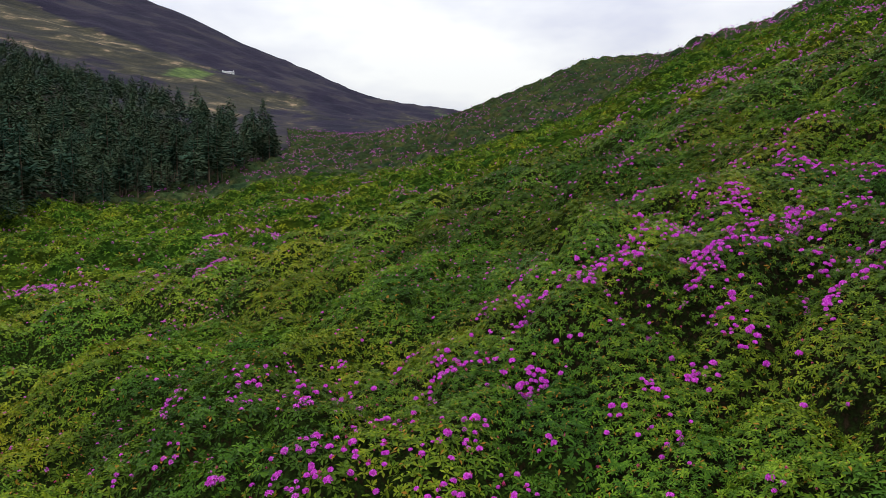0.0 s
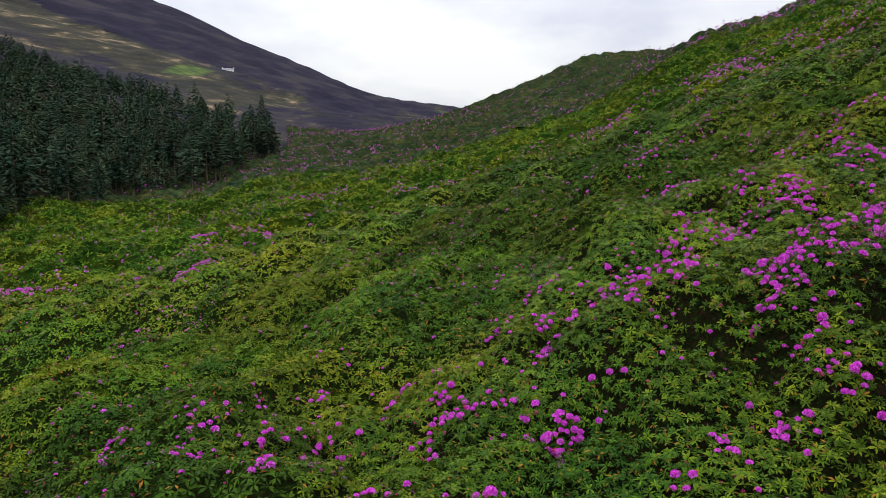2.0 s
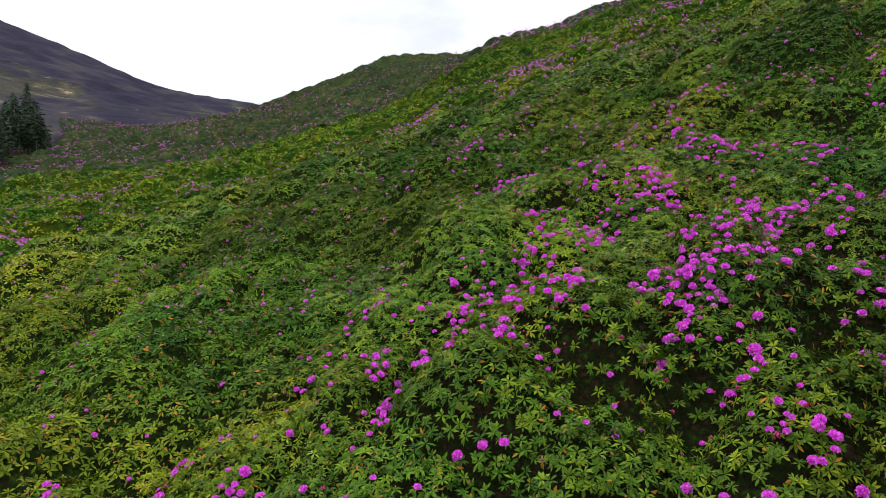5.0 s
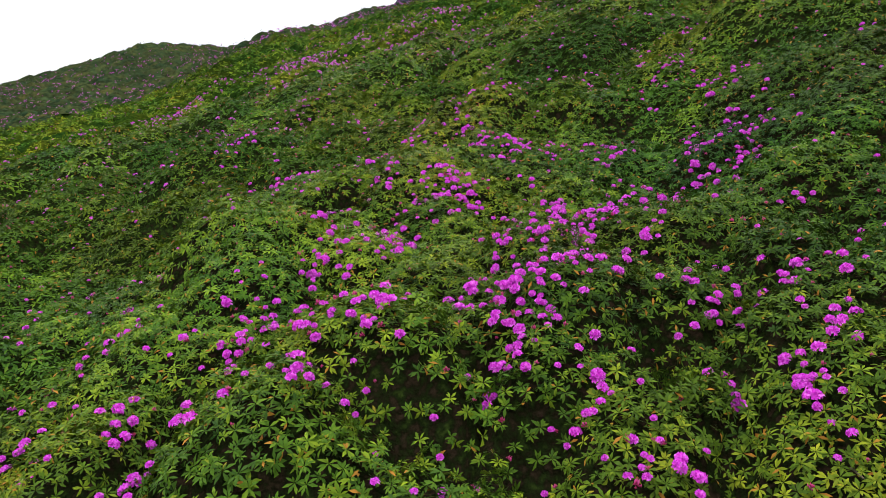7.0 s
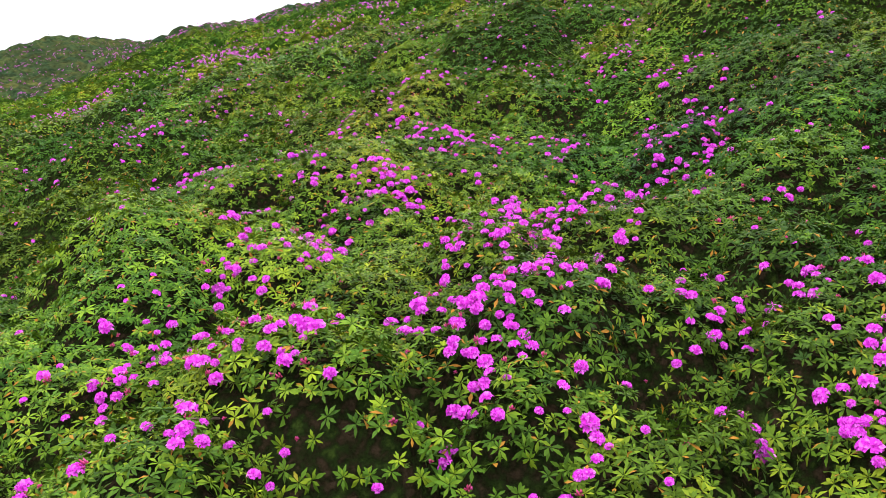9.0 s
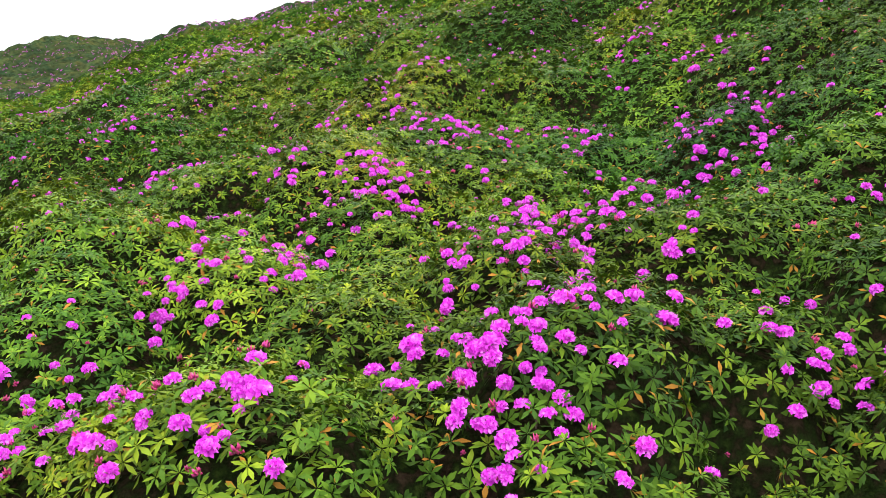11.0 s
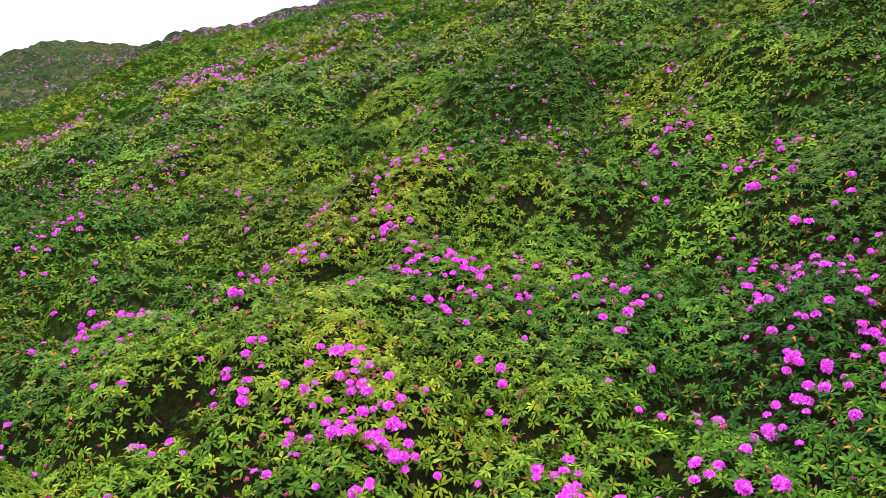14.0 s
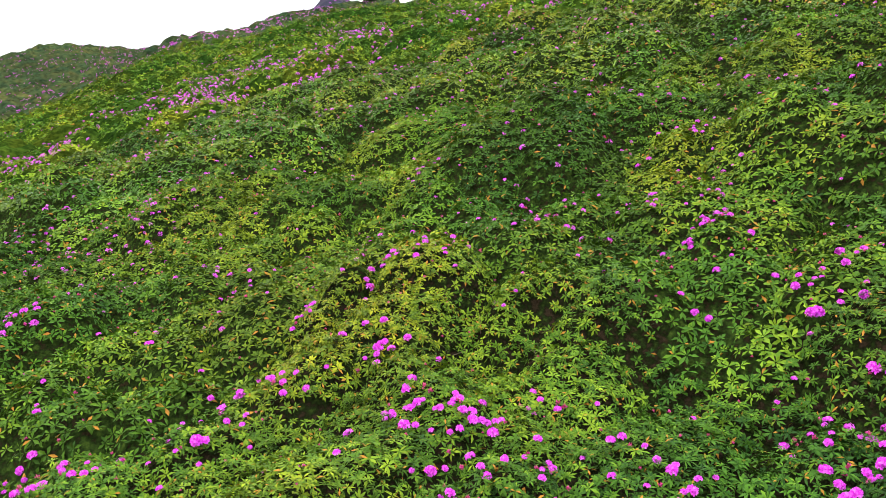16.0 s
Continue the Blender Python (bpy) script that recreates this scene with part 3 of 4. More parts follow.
CLUSTERS += [
    (7.17, 12.97, 0.17, 8), (7.18, 12.05, 0.08, 3), (7.93, 11.32, 0.17, 7), (8.74, 12.58, 0.08, 3), (8.99, 11.65, 0.25, 18), (9.50, 11.54, 0.17, 6),
    (9.61, 12.96, 0.34, 21), (11.91, 12.74, 0.39, 8), (1.80, 13.19, 0.20, 7), (4.23, 14.90, 0.22, 18), (5.11, 14.46, 0.09, 4), (5.79, 14.44, 0.19, 12),
    (6.31, 13.33, 0.21, 19), (6.62, 14.33, 0.20, 14), (7.69, 14.76, 0.29, 15), (9.36, 14.57, 0.28, 13), (9.70, 13.80, 0.41, 8), (10.21, 13.16, 0.12, 6),
    (10.36, 13.86, 0.26, 8), (11.15, 13.66, 0.28, 5), (11.26, 14.88, 0.12, 3), (12.18, 14.58, 0.21, 4), (13.51, 14.46, 0.24, 5), (4.25, 15.60, 0.14, 6),
]
CLUSTERS += [
    (5.05, 15.18, 0.27, 5), (5.55, 15.00, 0.20, 10), (6.64, 15.51, 0.20, 9), (7.35, 15.23, 0.30, 12), (8.52, 16.60, 0.56, 6), (10.00, 15.81, 0.24, 10),
    (10.73, 16.58, 0.22, 5), (11.55, 15.60, 0.32, 6), (12.60, 15.90, 0.48, 5), (4.40, 17.72, 0.43, 16), (4.65, 18.16, 0.28, 12), (6.49, 17.57, 0.51, 17),
    (9.87, 17.21, 0.32, 5), (12.62, 17.01, 0.32, 5), (5.53, 20.85, 0.54, 22), (6.86, 21.08, 0.32, 23), (7.17, 21.78, 0.54, 9), (5.57, 23.51, 0.45, 9),
    (8.91, 23.22, 0.16, 3),
]
# the same further up and down the hill
FAR_CLUSTERS = [
    (3.19, 18.38, 0.29, 9), (18.41, 17.42, 0.36, 6), (-8.10, 20.69, 0.82, 11), (-6.49, 19.97, 0.39, 16), (-7.35, 21.32, 0.47, 12), (14.26, 22.30, 0.27, 3),
    (19.00, 22.51, 0.61, 12), (-8.63, 24.83, 0.22, 18), (6.16, 24.90, 0.39, 14), (-7.90, 25.02, 0.38, 64), (8.23, 25.87, 0.21, 3), (12.92, 25.17, 0.48, 5),
    (-11.68, 28.18, 0.31, 14), (-9.70, 28.28, 1.23, 29), (20.70, 28.97, 0.22, 6), (-16.92, 30.55, 0.90, 32), (-18.44, 31.28, 0.75, 11), (7.15, 31.88, 0.28, 4),
    (9.69, 34.22, 0.80, 6), (-11.47, 36.89, 1.19, 25), (19.75, 36.84, 1.68, 9), (22.03, 36.23, 1.03, 6), (-12.23, 38.88, 0.63, 14), (-8.46, 37.79, 0.60, 18),
]
FAR_CLUSTERS += [
    (12.69, 37.71, 0.93, 5), (-10.21, 39.98, 0.85, 18), (-8.14, 46.16, 0.58, 21), (21.75, 88.71, 1.68, 4), (-3.56, 102.99, 1.58, 11),
]


def flower_spots(r, clusters, x, y):
    """Flower heads: the thick clusters, and loose ones where the noise lets them grow."""
    fx = [cx + r.normal(0, s * 0.75, n) for cx, cy, s, n in clusters]
    fy = [cy + r.normal(0, s * 0.75, n) for cx, cy, s, n in clusters]
    want = step(0.52, 0.74, soft_noise(x, y, 1.3, 21) * 0.55 + soft_noise(x, y, 5.0, 22) * 0.45)
    far = step(7, 20, np.hypot(x - 4.0, y - 9.8))
    loose = r.uniform(0, 1, x.size) < 0.28 - 0.15 * far + want * (0.72 - 0.28 * far)
    return np.concatenate([*fx, x[loose]]), np.concatenate([*fy, y[loose]])


def part(name, verts, tris, mat, parent, label="", tone=None):
    """One mesh object under a thing; verts in the world."""
    base = np.array(parent.location)
    ob = new(name, mesh_of(name, np.asarray(verts) - base, tris, mat, tone))
    ob.parent = parent
    return tagged(ob, label) if label else ob


def tube(points, radii, sides=5):
    """A tapered bent stem through the points."""
    v, t = [], []
    for k, (p, rad) in enumerate(zip(points, radii)):
        ahead = np.asarray(points[min(k + 1, len(points) - 1)]) - np.asarray(points[max(k - 1, 0)])
        ahead = ahead / (np.linalg.norm(ahead) + 1e-9)
        a = np.cross(ahead, (0.9, 0.1, 0.3))
        a /= np.linalg.norm(a)
        b = np.cross(ahead, a)
        for j in range(sides):
            c = j * 2 * math.pi / sides
            v.append(np.asarray(p) + (a * math.cos(c) + b * math.sin(c)) * rad)
    for k in range(len(points) - 1):
        for j in range(sides):
            q, w = k * sides + j, k * sides + (j + 1) % sides
            t += [(q, w, w + sides), (q, w + sides, q + sides)]
    return np.array(v), t


def stems_of(r, base, tops, count):
    """Crooked stems from the foot of a bush up to points of its crown."""
    pieces = []
    pick = tops[r.choice(len(tops), min(count, len(tops)), replace=False)]
    for top in pick:
        top = top - np.array((0, 0, 0.24))
        foot = base + np.array((r.normal(0, 0.12), r.normal(0, 0.12), -0.05))
        k1 = foot * 0.62 + top * 0.38 + r.normal(0, 0.10, 3)
        k2 = foot * 0.25 + top * 0.75 + r.normal(0, 0.09, 3)
        mine = [tube([foot, k1, k2, top], [0.035, 0.024, 0.015, 0.006])]
        for _ in range(2):
            near = pick[r.integers(len(pick))] * 0.35 + top * 0.65 + r.normal(0, 0.08, 3)
            near[2] = min(near[2], top[2])
            mine.append(tube([k1 * 0.4 + k2 * 0.6, k2 * 0.45 + near * 0.55 + r.normal(0, 0.05, 3), near], [0.013, 0.009, 0.004], 4))
        pieces.append(gather(mine))
    return pieces


def cover_of(thicket, r, px, py, under, lean):
    """Points on the crowns, and a share of them again deeper inside."""
    p, n, own, gap, hue = thicket.sample(px, py)
    # leaves crowd on the tops of the branches and thin out down their sides
    keep = (r.uniform(0.5, 1.1, len(p)) > gap) & (r.uniform(0.0, 0.52, len(p)) < n[:, 2])
    p, n, own, hue = p[keep], n[keep], own[keep], hue[keep]
    p[:, 2] += r.normal(0, 0.06, len(p)) * thicket.small
    k = r.uniform(0, 1, len(p)) < under
    q = p[k].copy()
    q -= n[k] * (r.uniform(0.06, 0.20, len(q)) * thicket.small / 0.7)[:, None]
    ups = np.concatenate([n, n[k]]) + r.normal(0, lean, (len(p) + len(q), 3)) + np.array((0, 0, 0.2))
    deep = np.concatenate([np.zeros(len(p), bool), np.ones(len(q), bool)])
    return np.concatenate([p, q]), ups / np.linalg.norm(ups, axis=1)[:, None], np.concatenate([own, own[k]]), deep, np.concatenate([hue, hue[k]])


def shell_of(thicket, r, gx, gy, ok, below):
    """A closed sheet under the cover, standing in for the shaded inner twigs and leaves: over a lattice, with the bush
    that owns each face.
    """
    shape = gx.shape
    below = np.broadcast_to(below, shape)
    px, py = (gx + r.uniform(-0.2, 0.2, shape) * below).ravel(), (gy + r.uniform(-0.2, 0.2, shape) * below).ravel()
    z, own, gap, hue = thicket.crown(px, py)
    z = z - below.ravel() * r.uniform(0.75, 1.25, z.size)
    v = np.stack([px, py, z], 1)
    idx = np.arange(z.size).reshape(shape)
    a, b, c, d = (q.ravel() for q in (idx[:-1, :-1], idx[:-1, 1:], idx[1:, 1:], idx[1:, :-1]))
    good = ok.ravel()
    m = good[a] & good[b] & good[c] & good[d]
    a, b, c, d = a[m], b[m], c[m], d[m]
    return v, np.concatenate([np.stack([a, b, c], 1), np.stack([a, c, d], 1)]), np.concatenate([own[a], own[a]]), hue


HEART = (4.0, 9.8)
hill = Thicket(2.2, 0.85, -46, 50, -12, 58, 5)
build_rng = np.random.default_rng(31)


def in_sight(x, y, margin=0.0):
    az, r = np.degrees(np.arctan2(x, y)), np.hypot(x, y)
    return ((az > -42 - margin) & (az < 78 + margin)) | (r < 9)


def hillside_bushes():
    r = build_rng
    reach = np.hypot(hill.x - HEART[0], hill.y - HEART[1])
    # those that the flight leaves behind unseen need no fine leaves
    reach = np.where((hill.y < 2.6) & (reach < 14), 14.1, reach)
    # three bands of fineness round the stretch that the flight passes lowest over
    sets = []
    for lo, hi, gap, size, patterns, under in ((0, 5.2, 0.057, 0.86, WHORLS_NEAR, 0.55), (5.2, 14, 0.083, 1.26, WHORLS_MID, 0.3), (14, 27, 0.130, 1.95, WHORLS_FAR, 0.0)):
        px, py = scatter(gap, HEART[0] - hi - 2, HEART[0] + hi + 2, HEART[1] - hi - 2, HEART[1] + hi + 2, r)
        ok = (np.hypot(px - HEART[0], py - HEART[1]) < hi + 2.2) & in_sight(px, py) & ((lo > 13) | (py > 1.0))
        px, py = px[ok], py[ok]
        own = caps(px, py, hill.x, hill.y, hill.rad, hill.lift, 1.3, hill.spacing)[1]
        ok = (reach[own] >= lo) & (reach[own] < hi)
        sets.append((lo, size, patterns, cover_of(hill, r, px[ok], py[ok], under, 0.26)))
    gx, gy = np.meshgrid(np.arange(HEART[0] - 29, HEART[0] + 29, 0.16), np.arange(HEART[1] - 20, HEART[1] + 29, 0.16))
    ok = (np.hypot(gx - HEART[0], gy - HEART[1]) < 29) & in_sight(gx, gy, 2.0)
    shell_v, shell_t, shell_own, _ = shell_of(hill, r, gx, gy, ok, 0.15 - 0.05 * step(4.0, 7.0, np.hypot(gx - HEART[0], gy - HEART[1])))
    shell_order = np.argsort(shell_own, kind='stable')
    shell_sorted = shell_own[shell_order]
    lx, ly = scatter(0.26, HEART[0] - 28, HEART[0] + 28, HEART[1] - 14, HEART[1] + 28, r)
    ok = in_sight(lx, ly)
    fx, fy = flower_spots(r, CLUSTERS + FAR_CLUSTERS, lx[ok], ly[ok])
    fp, fn, fown, _, _ = hill.sample(fx, fy)
    fn = fn * 0.5 + np.array((0, 0, 0.5)) + r.normal(0, 0.16, fn.shape)
    fn /= np.linalg.norm(fn, axis=1)[:, None]
    fp += fn * (0.03 + 0.04 * step(7, 16, np.hypot(fx - HEART[0], fy - HEART[1])))[:, None]
    crowded = np.arange(len(fp)) < sum(c[3] for c in CLUSTERS + FAR_CLUSTERS)
    fsize = np.clip(r.normal(np.where(crowded, 0.57, 0.44), 0.14, len(fp)), 0.4, 1.2)
    is_bud = r.uniform(0, 1, len(fp)) < np.where(crowded, 0.22, 0.62)
    truss_meshes = [mesh_of("flower_truss", v, t, PETAL) for v, t in TRUSSES]
    bud_meshes = [mesh_of("flower_bud", v, t, BUD) for v, t in BUDS]
    whorl_meshes = [mesh_of("leaf_whorl", v, t, LEAF, 0.06 + 0.125 * k) for k, (v, t) in enumerate(WHORLS_NEAR)]

    def piece(name, me, at, up, size, parent):
        ob = new(name, me)
        ob.parent = parent
        ob.matrix_basis = Matrix.Translation(Vector(at) - parent.location) @ (Vector(up).to_track_quat('Z', 'Y').to_matrix().to_4x4()
                          @ Matrix.Rotation(r.uniform(0, 6.28), 4, 'Z') @ Matrix.Scale(size, 4))
        return ob

    for lo, size, patterns, (p, ups, own, deep, hues) in sets:
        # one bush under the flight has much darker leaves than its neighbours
        # whorls deep in the crown get a darker tone for the shade inside
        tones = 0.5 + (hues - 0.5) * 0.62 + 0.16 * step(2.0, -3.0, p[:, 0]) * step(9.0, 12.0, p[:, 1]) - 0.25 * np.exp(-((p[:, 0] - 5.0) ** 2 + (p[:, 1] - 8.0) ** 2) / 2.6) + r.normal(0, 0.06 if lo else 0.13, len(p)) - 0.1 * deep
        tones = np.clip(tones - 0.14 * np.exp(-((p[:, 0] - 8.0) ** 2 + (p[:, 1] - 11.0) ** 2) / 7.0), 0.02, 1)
        order = np.argsort(own, kind='stable')
        starts = np.nonzero(np.diff(own[order], prepend=-1))[0]
        for s, e in zip(starts, np.append(starts[1:], len(order))):
            i = own[order[s]]
            mine = r.permutation(order[s:e])
            if len(mine) < 12:
                continue
            flowers = np.nonzero(fown == i)[0]
            n_open = int((~is_bud[flowers]).sum())
            if n_open > 12:
                label = "evergreen rhododendron bush crowded with magenta flower heads on the hillside"
            elif n_open > 2:
                label = "dark green rhododendron bush with scattered magenta flowers on the slope"
            else:
                label = "leafy green rhododendron bush with few flowers on the slope"
            foot = Vector((hill.x[i], hill.y[i], float(ground_height(hill.x[i], hill.y[i])) - 0.02))
            bush = new("rhododendron_bush")
            bush.empty_display_size = 0.2
            bush.location = foot
            tagged(bush, label, "bush", "rhododendron bushes on the hillside")
            if lo == 0:
                for v, t in stems_of(r, np.array(foot), p[mine], 12):
                    part("stem", v, t, BARK, bush)
            else:
                part("trunk", *gather(stems_of(r, np.array(foot), p[mine], 4)), BARK, bush, "crooked grey-brown branching trunk")
            # a dark sheet below the leaves gives their gaps a shaded look
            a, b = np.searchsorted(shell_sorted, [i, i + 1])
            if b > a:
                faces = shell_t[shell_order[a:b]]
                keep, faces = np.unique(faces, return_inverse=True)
                part("shaded_inner_crown", shell_v[keep], faces.reshape(-1, 3), INNER_SHADE_GREEN if lo else INNER_SHADE, bush, "dark sheet standing in for shaded inner leaves and twigs")
            if lo == 0 and reach[i] < 4.0:
                seen = mine[~deep[mine]]
                fine, rest = seen[:290], np.concatenate([seen[290:], mine[deep[mine]]])
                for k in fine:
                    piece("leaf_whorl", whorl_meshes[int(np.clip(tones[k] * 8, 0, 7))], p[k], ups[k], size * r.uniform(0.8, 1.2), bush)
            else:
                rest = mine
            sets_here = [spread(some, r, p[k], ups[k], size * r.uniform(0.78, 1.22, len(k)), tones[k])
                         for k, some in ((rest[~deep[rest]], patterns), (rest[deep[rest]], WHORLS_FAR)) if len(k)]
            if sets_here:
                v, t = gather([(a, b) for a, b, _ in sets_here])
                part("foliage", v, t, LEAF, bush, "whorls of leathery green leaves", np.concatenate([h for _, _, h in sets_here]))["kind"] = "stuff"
            if reach[i] < 6.6:
                for k in flowers:
                    if is_bud[k]:
                        piece("flower_bud", bud_meshes[r.integers(3)], fp[k], fn[k], fsize[k] * 0.85, bush)
                    else:
                        piece("flower_truss", truss_meshes[r.integers(5)], fp[k], fn[k], fsize[k], bush)
            elif len(flowers):
                grow = 1.0 if reach[i] < 9.5 else 1.15 if reach[i] < 16 else 1.35
                a, b = flowers[~is_bud[flowers]], flowers[is_bud[flowers]]
                if len(a):
                    part("blossom", *spread(TRUSSES_NEXT if reach[i] < 9.5 else TRUSSES_MID, r, fp[a], fn[a], fsize[a] * grow), PETAL, bush, "magenta flower heads")["kind"] = "stuff"
                if len(b):
                    part("budding", *spread(BUDS, r, fp[b], fn[b], fsize[b] * grow * 0.9), BUD, bush, "pinkish red buds")["kind"] = "stuff"


hillside_bushes()


def far_thicket():
    """The bushes further off, too many to count: their joined mass, the leaves on it and their flowers."""
    r = np.random.default_rng(41)
    before = hill
    for name, lo, hi, spacing, dome, gap, size, fsize, mass, leaf in (
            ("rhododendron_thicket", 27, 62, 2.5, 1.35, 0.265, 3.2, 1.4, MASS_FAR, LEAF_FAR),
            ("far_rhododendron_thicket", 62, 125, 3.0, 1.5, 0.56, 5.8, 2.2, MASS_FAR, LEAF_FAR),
            ("distant_rhododendron_thicket", 125, 440, 4.2, 2.3, 1.7, 5.6, 6.5, MASS_SPUR, LEAF_SPUR)):
        cells = Thicket(spacing, dome, -hi * 1.25, hi * 1.25, -20, hi * 1.25, 51, 0.31, before, lo)
        before = cells
        az0, az1 = (-70, -56, -46)[(lo > 60) + (lo > 100)], (80, 52, 36)[(lo > 60) + (lo > 100)]
        rings = lo * (hi / lo) ** np.linspace(math.log(0.98) / math.log(hi / lo), 1 + math.log(1.03) / math.log(hi / lo), int(math.log(hi / lo) / (0.008 if lo < 100 else 0.0065)))
        turns = np.radians(np.arange(az0, az1, 0.5 if lo < 60 else 0.32))
        gx, gy = HEART[0] + rings[:, None] * np.sin(turns), HEART[1] + rings[:, None] * np.cos(turns)
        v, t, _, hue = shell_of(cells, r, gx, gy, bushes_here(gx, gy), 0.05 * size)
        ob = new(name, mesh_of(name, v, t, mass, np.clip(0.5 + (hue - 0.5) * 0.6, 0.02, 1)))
        ob.data.shade_smooth()
        tagged(ob, "dense green rhododendron thicket covering the hillside", "thicket", kind="stuff")
        px, py = scatter(gap, -hi, hi, -20, hi, r)
        d = np.hypot(px - HEART[0], py - HEART[1])
        az = np.degrees(np.arctan2(px - HEART[0], py - HEART[1]))
        ok = (d > lo) & (d < hi) & (az > az0) & (az < az1) & bushes_here(px, py)
        px, py = px[ok], py[ok]
        p, ups, own, deep, hue = cover_of(cells, r, px, py, 0.0, 0.14)
        tones = np.clip(0.58 + (hue - 0.5) * 0.65 + r.normal(0, 0.12, len(hue)), 0.02, 1)
        lv, lt, lh = spread(WHORLS_FAR, r, p, ups, size * r.uniform(0.7, 1.2, len(p)), tones)
        lo_ob = new("foliage", mesh_of("foliage", lv, lt, leaf, lh))
        lo_ob.parent = ob
        tagged(lo_ob, "whorls of leathery green leaves", kind="stuff")
        # flowers grow in drifts, thickest along the foot of the wood and on the dry spur
        grain = 3.0 if lo < 100 else 9.0
        want = step(0.60 if lo < 100 else 0.52, 0.76, soft_noise(px, py, grain, 61) * 0.55 + soft_noise(px, py, grain * 4, 62) * 0.45)
        far_az, far_r = np.degrees(np.arctan2(px, py)), np.hypot(px, py)
        want += 0.9 * (np.abs(far_r - forest_edge(far_az) + 10) < 9) * (far_az < -8) * (soft_noise(px, py, 12, 63) > 0.5)
        k = np.nonzero(r.uniform(0, 1, len(px)) < (0.026, 0.020, 0.20)[(lo > 60) + (lo > 100)] + 0.42 * want)[0]
        sx, sy = px[k], py[k]
        more = [c for c in FAR_CLUSTERS if lo < math.hypot(c[0] - HEART[0], c[1] - HEART[1]) < hi]
        sx = np.concatenate([sx, *[c[0] + r.normal(0, c[2] * 0.8, 2 * c[3]) for c in more]])
        sy = np.concatenate([sy, *[c[1] + r.normal(0, c[2] * 0.5, 2 * c[3]) for c in more]])
        fp, fn, _, _, _ = cells.sample(sx, sy)
        fp[:, 2] += 0.03 * size
        fl = spread(TRUSSES_MID if lo < 60 else TRUSSES_FAR, r, fp, fn, fsize * r.uniform(0.6, 1.3, len(sx)))
        fo = new("blossom", mesh_of("blossom", *fl, PETAL))
        fo.parent = ob
        tagged(fo, "magenta flower heads", kind="stuff")


far_thicket()


# ---- the pine wood across the valley ----
def pine_shape(r, height, full=True):
    """Trunk and tiers of drooping, clumped boughs."""
    trunk = tube([(0, 0, -0.3), (r.normal(0, 0.08), r.normal(0, 0.08), height * 0.5), (0, 0, height * 0.97)], [0.19, 0.13, 0.03], 6)
    pieces = []
    tiers = 15 if full else 8
    for k in range(tiers):
        f = k / (tiers - 1)
        z = height * ((0.30 if full else 0.55) + (0.68 if full else 0.43) * f)
        reach = height * 0.235 * (1.08 - (f if full else 0.37 + 0.63 * f)) ** 0.75 * (0.7 if k < 2 else 1) * r.uniform(0.75, 1.2)
        for j in range(7 if f < 0.8 else 5):
            a = j * 0.785 + k * 1.3 + r.uniform(-0.4, 0.4)
            ln = reach * r.uniform(0.5, 1.25)
            zz = z + r.normal(0, 0.28)
            c, s = math.cos(a), math.sin(a)
            for q in range(8 if full else 3):
                mid = ln * ((0.16 + 0.12 * q) if full else 0.3 + 0.33 * q)
                w = (ln * (0.10 if full else 0.2) + 0.13) * r.uniform(0.7, 1.4)
                droop = 0.12 * mid + r.normal(0, 0.36)
                tip, roll = r.uniform(-0.3, 0.2), r.uniform(-0.35, 0.35) * w
                b = [(mid - w, 0, droop + 0.1), (mid, -w * 0.6, droop - roll), (mid, w * 0.6, droop + roll), (mid + w, r.normal(0, 0.2) * w, droop + tip)]
                pieces.append((np.array([(x * c - y * s, x * s + y * c, zz + h) for x, y, h in b]), [(0, 1, 3), (0, 3, 2)]))
    return trunk, gather(pieces)


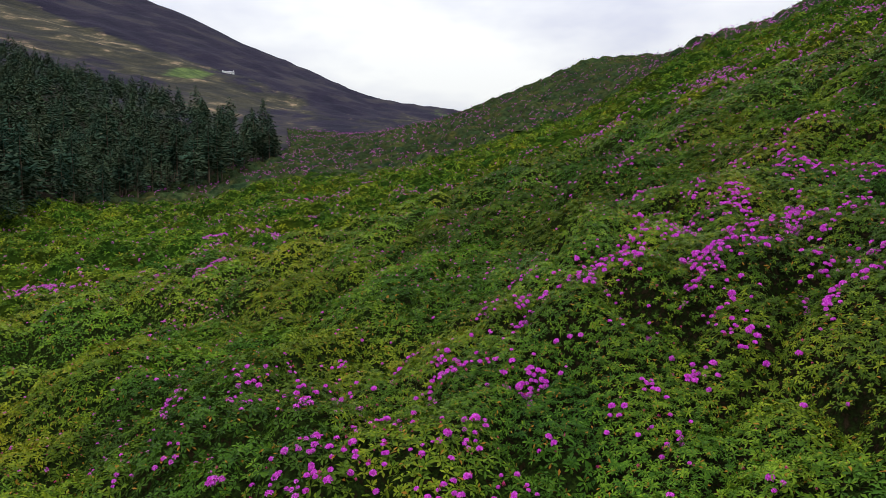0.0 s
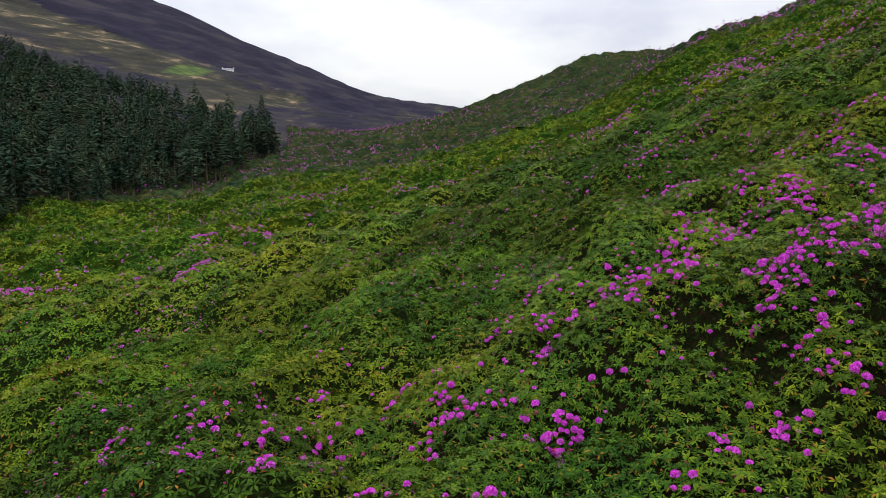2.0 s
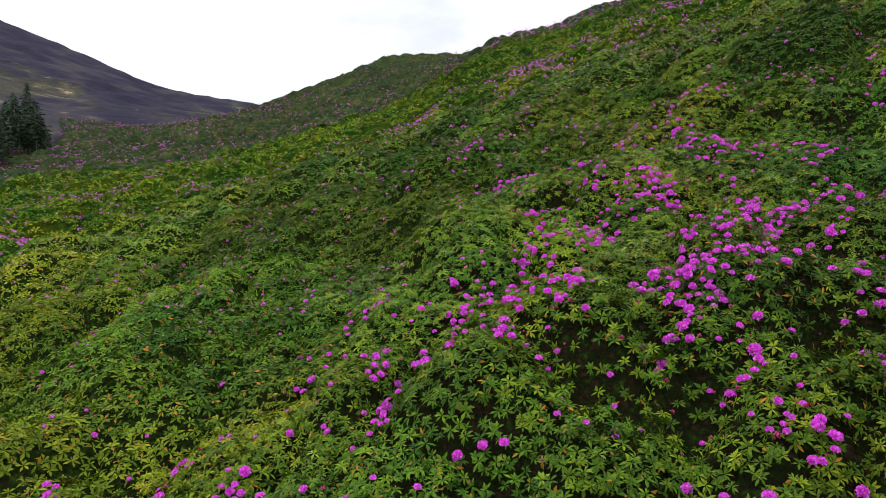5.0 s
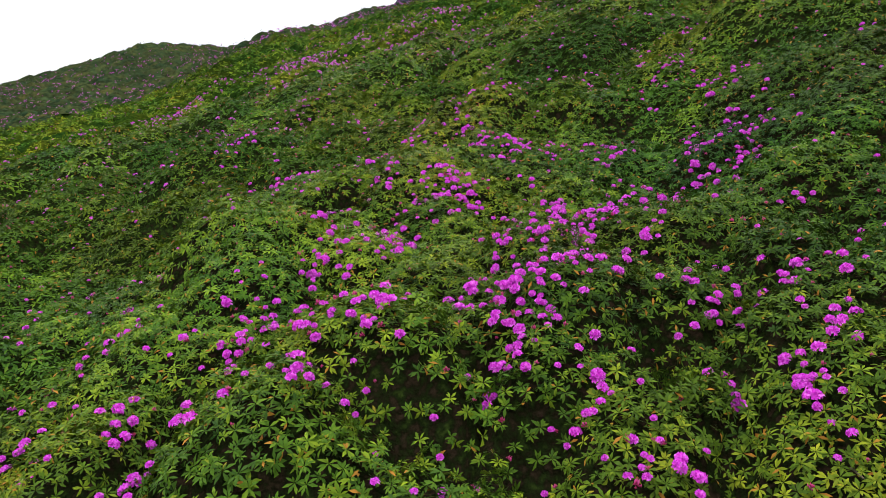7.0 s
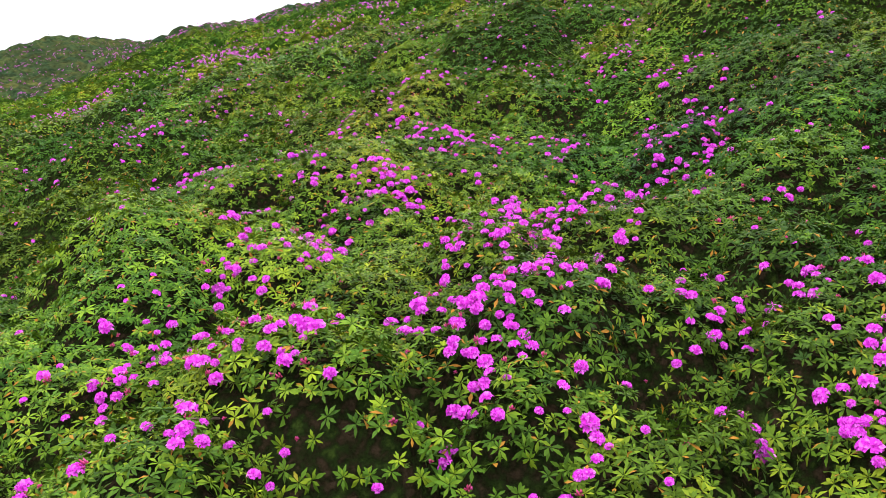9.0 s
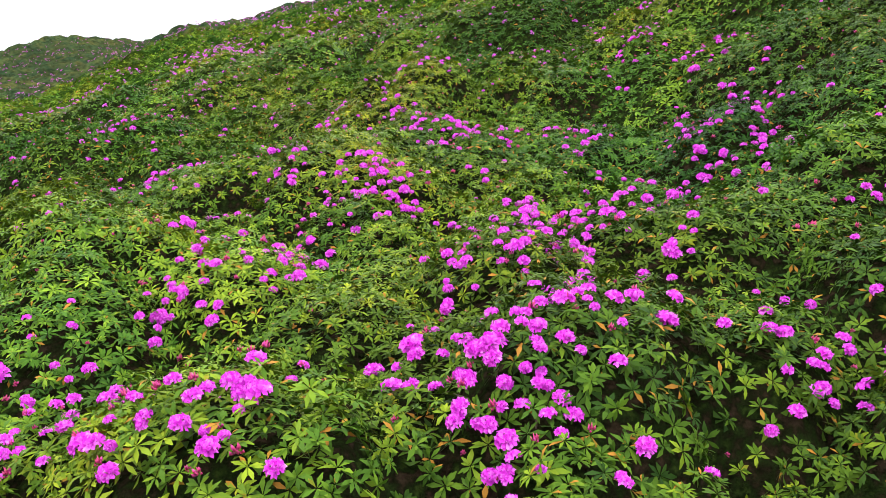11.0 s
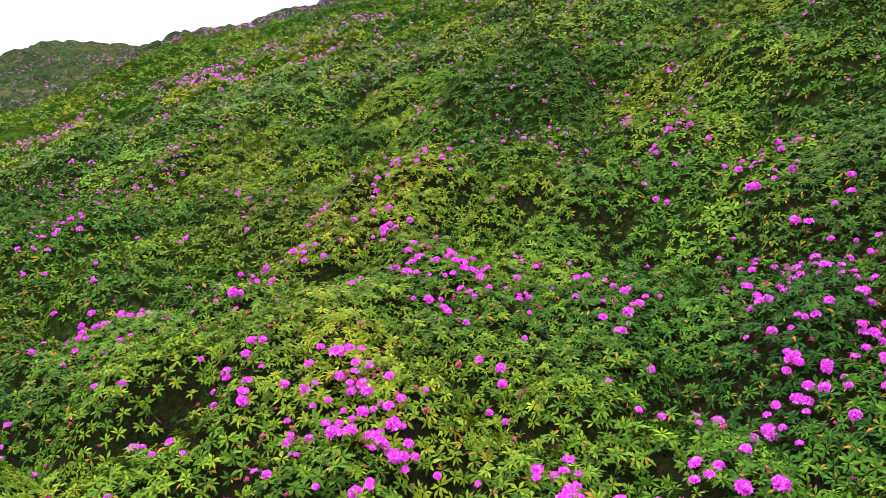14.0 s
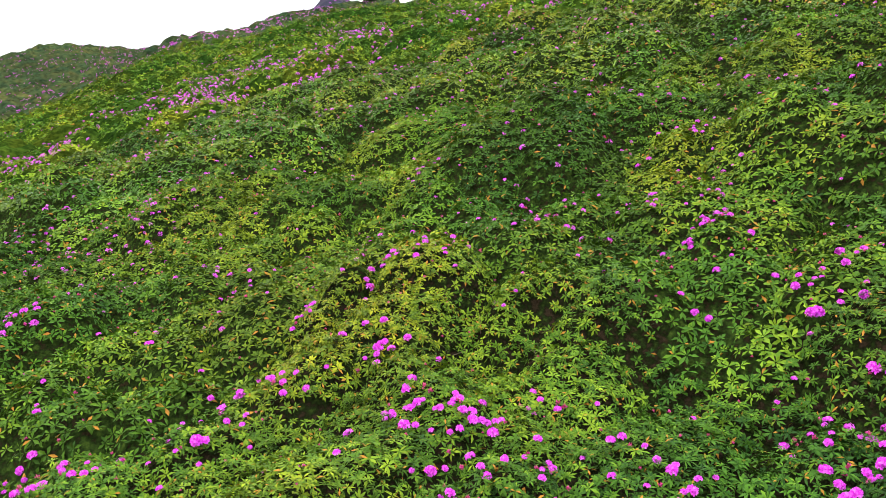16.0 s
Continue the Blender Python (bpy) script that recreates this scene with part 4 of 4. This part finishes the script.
def pine_wood():
    r = np.random.default_rng(71)
    x, y = scatter(4.9, -440, 0, 60, 470, r, 1.2)
    az, d = np.degrees(np.arctan2(x, y)), np.hypot(x, y)
    ok = (az > -44) & (az < -12.3) & (d > forest_edge(az)) & (d < forest_back(az))
    x, y, az, d = x[ok], y[ok], az[ok], d[ok]
    depth = d - forest_edge(az)
    order = np.argsort(depth)
    shapes = []
    for k in range(5):
        h = (11.5, 13.5, 12.5, 14.5, 10.5)[k]
        (tv, tt), (cv, ct) = pine_shape(r, h)
        _, (hv, ht) = pine_shape(r, h, False)
        shapes.append((mesh_of("trunk", tv, tt, BARK), mesh_of("crown", cv, ct, NEEDLE, 0.2 + 0.15 * k), hv, ht))
    z = ground_height(x, y)
    firsts = {}
    for i in order[:270]:
        k = int(r.integers(5))
        m = Matrix.Translation((x[i], y[i], float(z[i]))) @ Matrix.Rotation(r.uniform(0, 6.28), 4, 'Z') @ Matrix.Scale(r.uniform(0.68, 1.2), 4)
        if k not in firsts:
            tree = new("pine_tree")
            tree.matrix_basis = m
            for nm, me in (("trunk", shapes[k][0]), ("crown", shapes[k][1])):
                c = new(nm, me)
                c.parent = tree
            tagged(tree, "tall dark green pine tree at the edge of the wood", "tree", "pines of the wood")
            firsts[k] = tree
        else:
            copy_thing(firsts[k], m)
    for az_r, d_r in ((32.6, 168), (33.2, 170), (33.7, 166), (34.4, 171)):
        qx, qy = d_r * math.sin(radians(az_r)), d_r * math.cos(radians(az_r))
        copy_thing(firsts[1], Matrix.Translation((qx, qy, float(ground_height(qx, qy)))) @ Matrix.Rotation(az_r, 4, 'Z') @ Matrix.Scale(0.62, 4))["label"] = "small dark pine tree on the crest of the hill"
    rest = order[270:]
    pts = np.stack([x[rest], y[rest], z[rest]], 1)
    ups = np.tile(np.array((0.0, 0.0, 1.0)), (len(rest), 1))
    v, t, h = spread([(s[2], s[3]) for s in shapes], r, pts, ups, r.uniform(0.68, 1.2, len(rest)), r.uniform(0.15, 0.85, len(rest)))
    ob = new("pine_wood", mesh_of("pine_wood", v, t, NEEDLE, h))
    tagged(ob, "dense dark green pine plantation across the valley", "wood", kind="stuff")


pine_wood()


# ---- the white cottage on the far moor ----
def plain(name, colour, rough):
    m, n, l, b = material(name, rough)
    rr = ramp(n, [(0.35, tuple(c * 0.85 for c in colour)), (0.65, colour)])
    l.new(place_noise(n, l, 1.3, 4).outputs[0], rr.inputs[0])
    l.new(rr.outputs[0], b.inputs['Base Color'])
    return m


LIME = plain("white_limewash", (0.82, 0.82, 0.80), 0.8)
SLATE = plain("pale_slate", (0.42, 0.43, 0.46), 0.6)
PANE = plain("dark_pane", (0.03, 0.035, 0.04), 0.15)


def box(x0, x1, y0, y1, z0, z1):
    v = np.array([(x, y, z) for z in (z0, z1) for y in (y0, y1) for x in (x0, x1)], float)
    t = [(0, 2, 3), (0, 3, 1), (4, 5, 7), (4, 7, 6), (0, 1, 5), (0, 5, 4), (2, 6, 7), (2, 7, 3), (0, 4, 6), (0, 6, 2), (1, 3, 7), (1, 7, 5)]
    return v, t


def cottage():
    az = radians(-16.45)
    rr = np.arange(500, 1400, 2.0)
    rise = land(rr * math.sin(az), rr * math.cos(az)) / rr
    d = float(rr[np.argmin(np.abs(rise - 0.163))])
    x, y = d * math.sin(az), d * math.cos(az)
    s = d / 1000.0
    house = new("cottage")
    house.matrix_basis = pose(x, y, float(land(x, y)) - 0.5, 0, 0, 12)
    L, W, H, R = 7.5 * s, 3.0 * s, 3.4 * s, 5.6 * s

    def add(name, vt, mat, parent):
        ob = new(name, mesh_of(name, *vt, mat))
        ob.parent = parent
        return ob
    add("wall", box(-L, L, -W, W, -1, H), LIME, house)
    rv = np.array([(-L - .3, -W - .4, H), (L + .3, -W - .4, H), (L + .3, W + .4, H), (-L - .3, W + .4, H), (-L - .3, 0, R), (L + .3, 0, R)])
    roof = add("roof", (rv, [(0, 1, 5), (0, 5, 4), (2, 3, 4), (2, 4, 5), (0, 4, 3), (1, 2, 5), (0, 3, 2), (0, 2, 1)]), SLATE, house)
    for cx in (-L + 0.7, L - 0.7):
        add("chimney", box(cx - .45, cx + .45, -.45, .45, R - 0.6, R + 1.0), LIME, roof)
    for cx in (-0.62, -0.25, 0.25, 0.62):
        add("window", box(cx * L - .5, cx * L + .5, -W - .06, -W + .02, 1.0 * s, 2.3 * s), PANE, house)
    add("door", box(-.55, .55, -W - .08, -W + .02, -0.3, 2.2 * s), SLATE, house)
    tagged(house, "small white cottage with a slate roof on the moor", "house")


cottage()
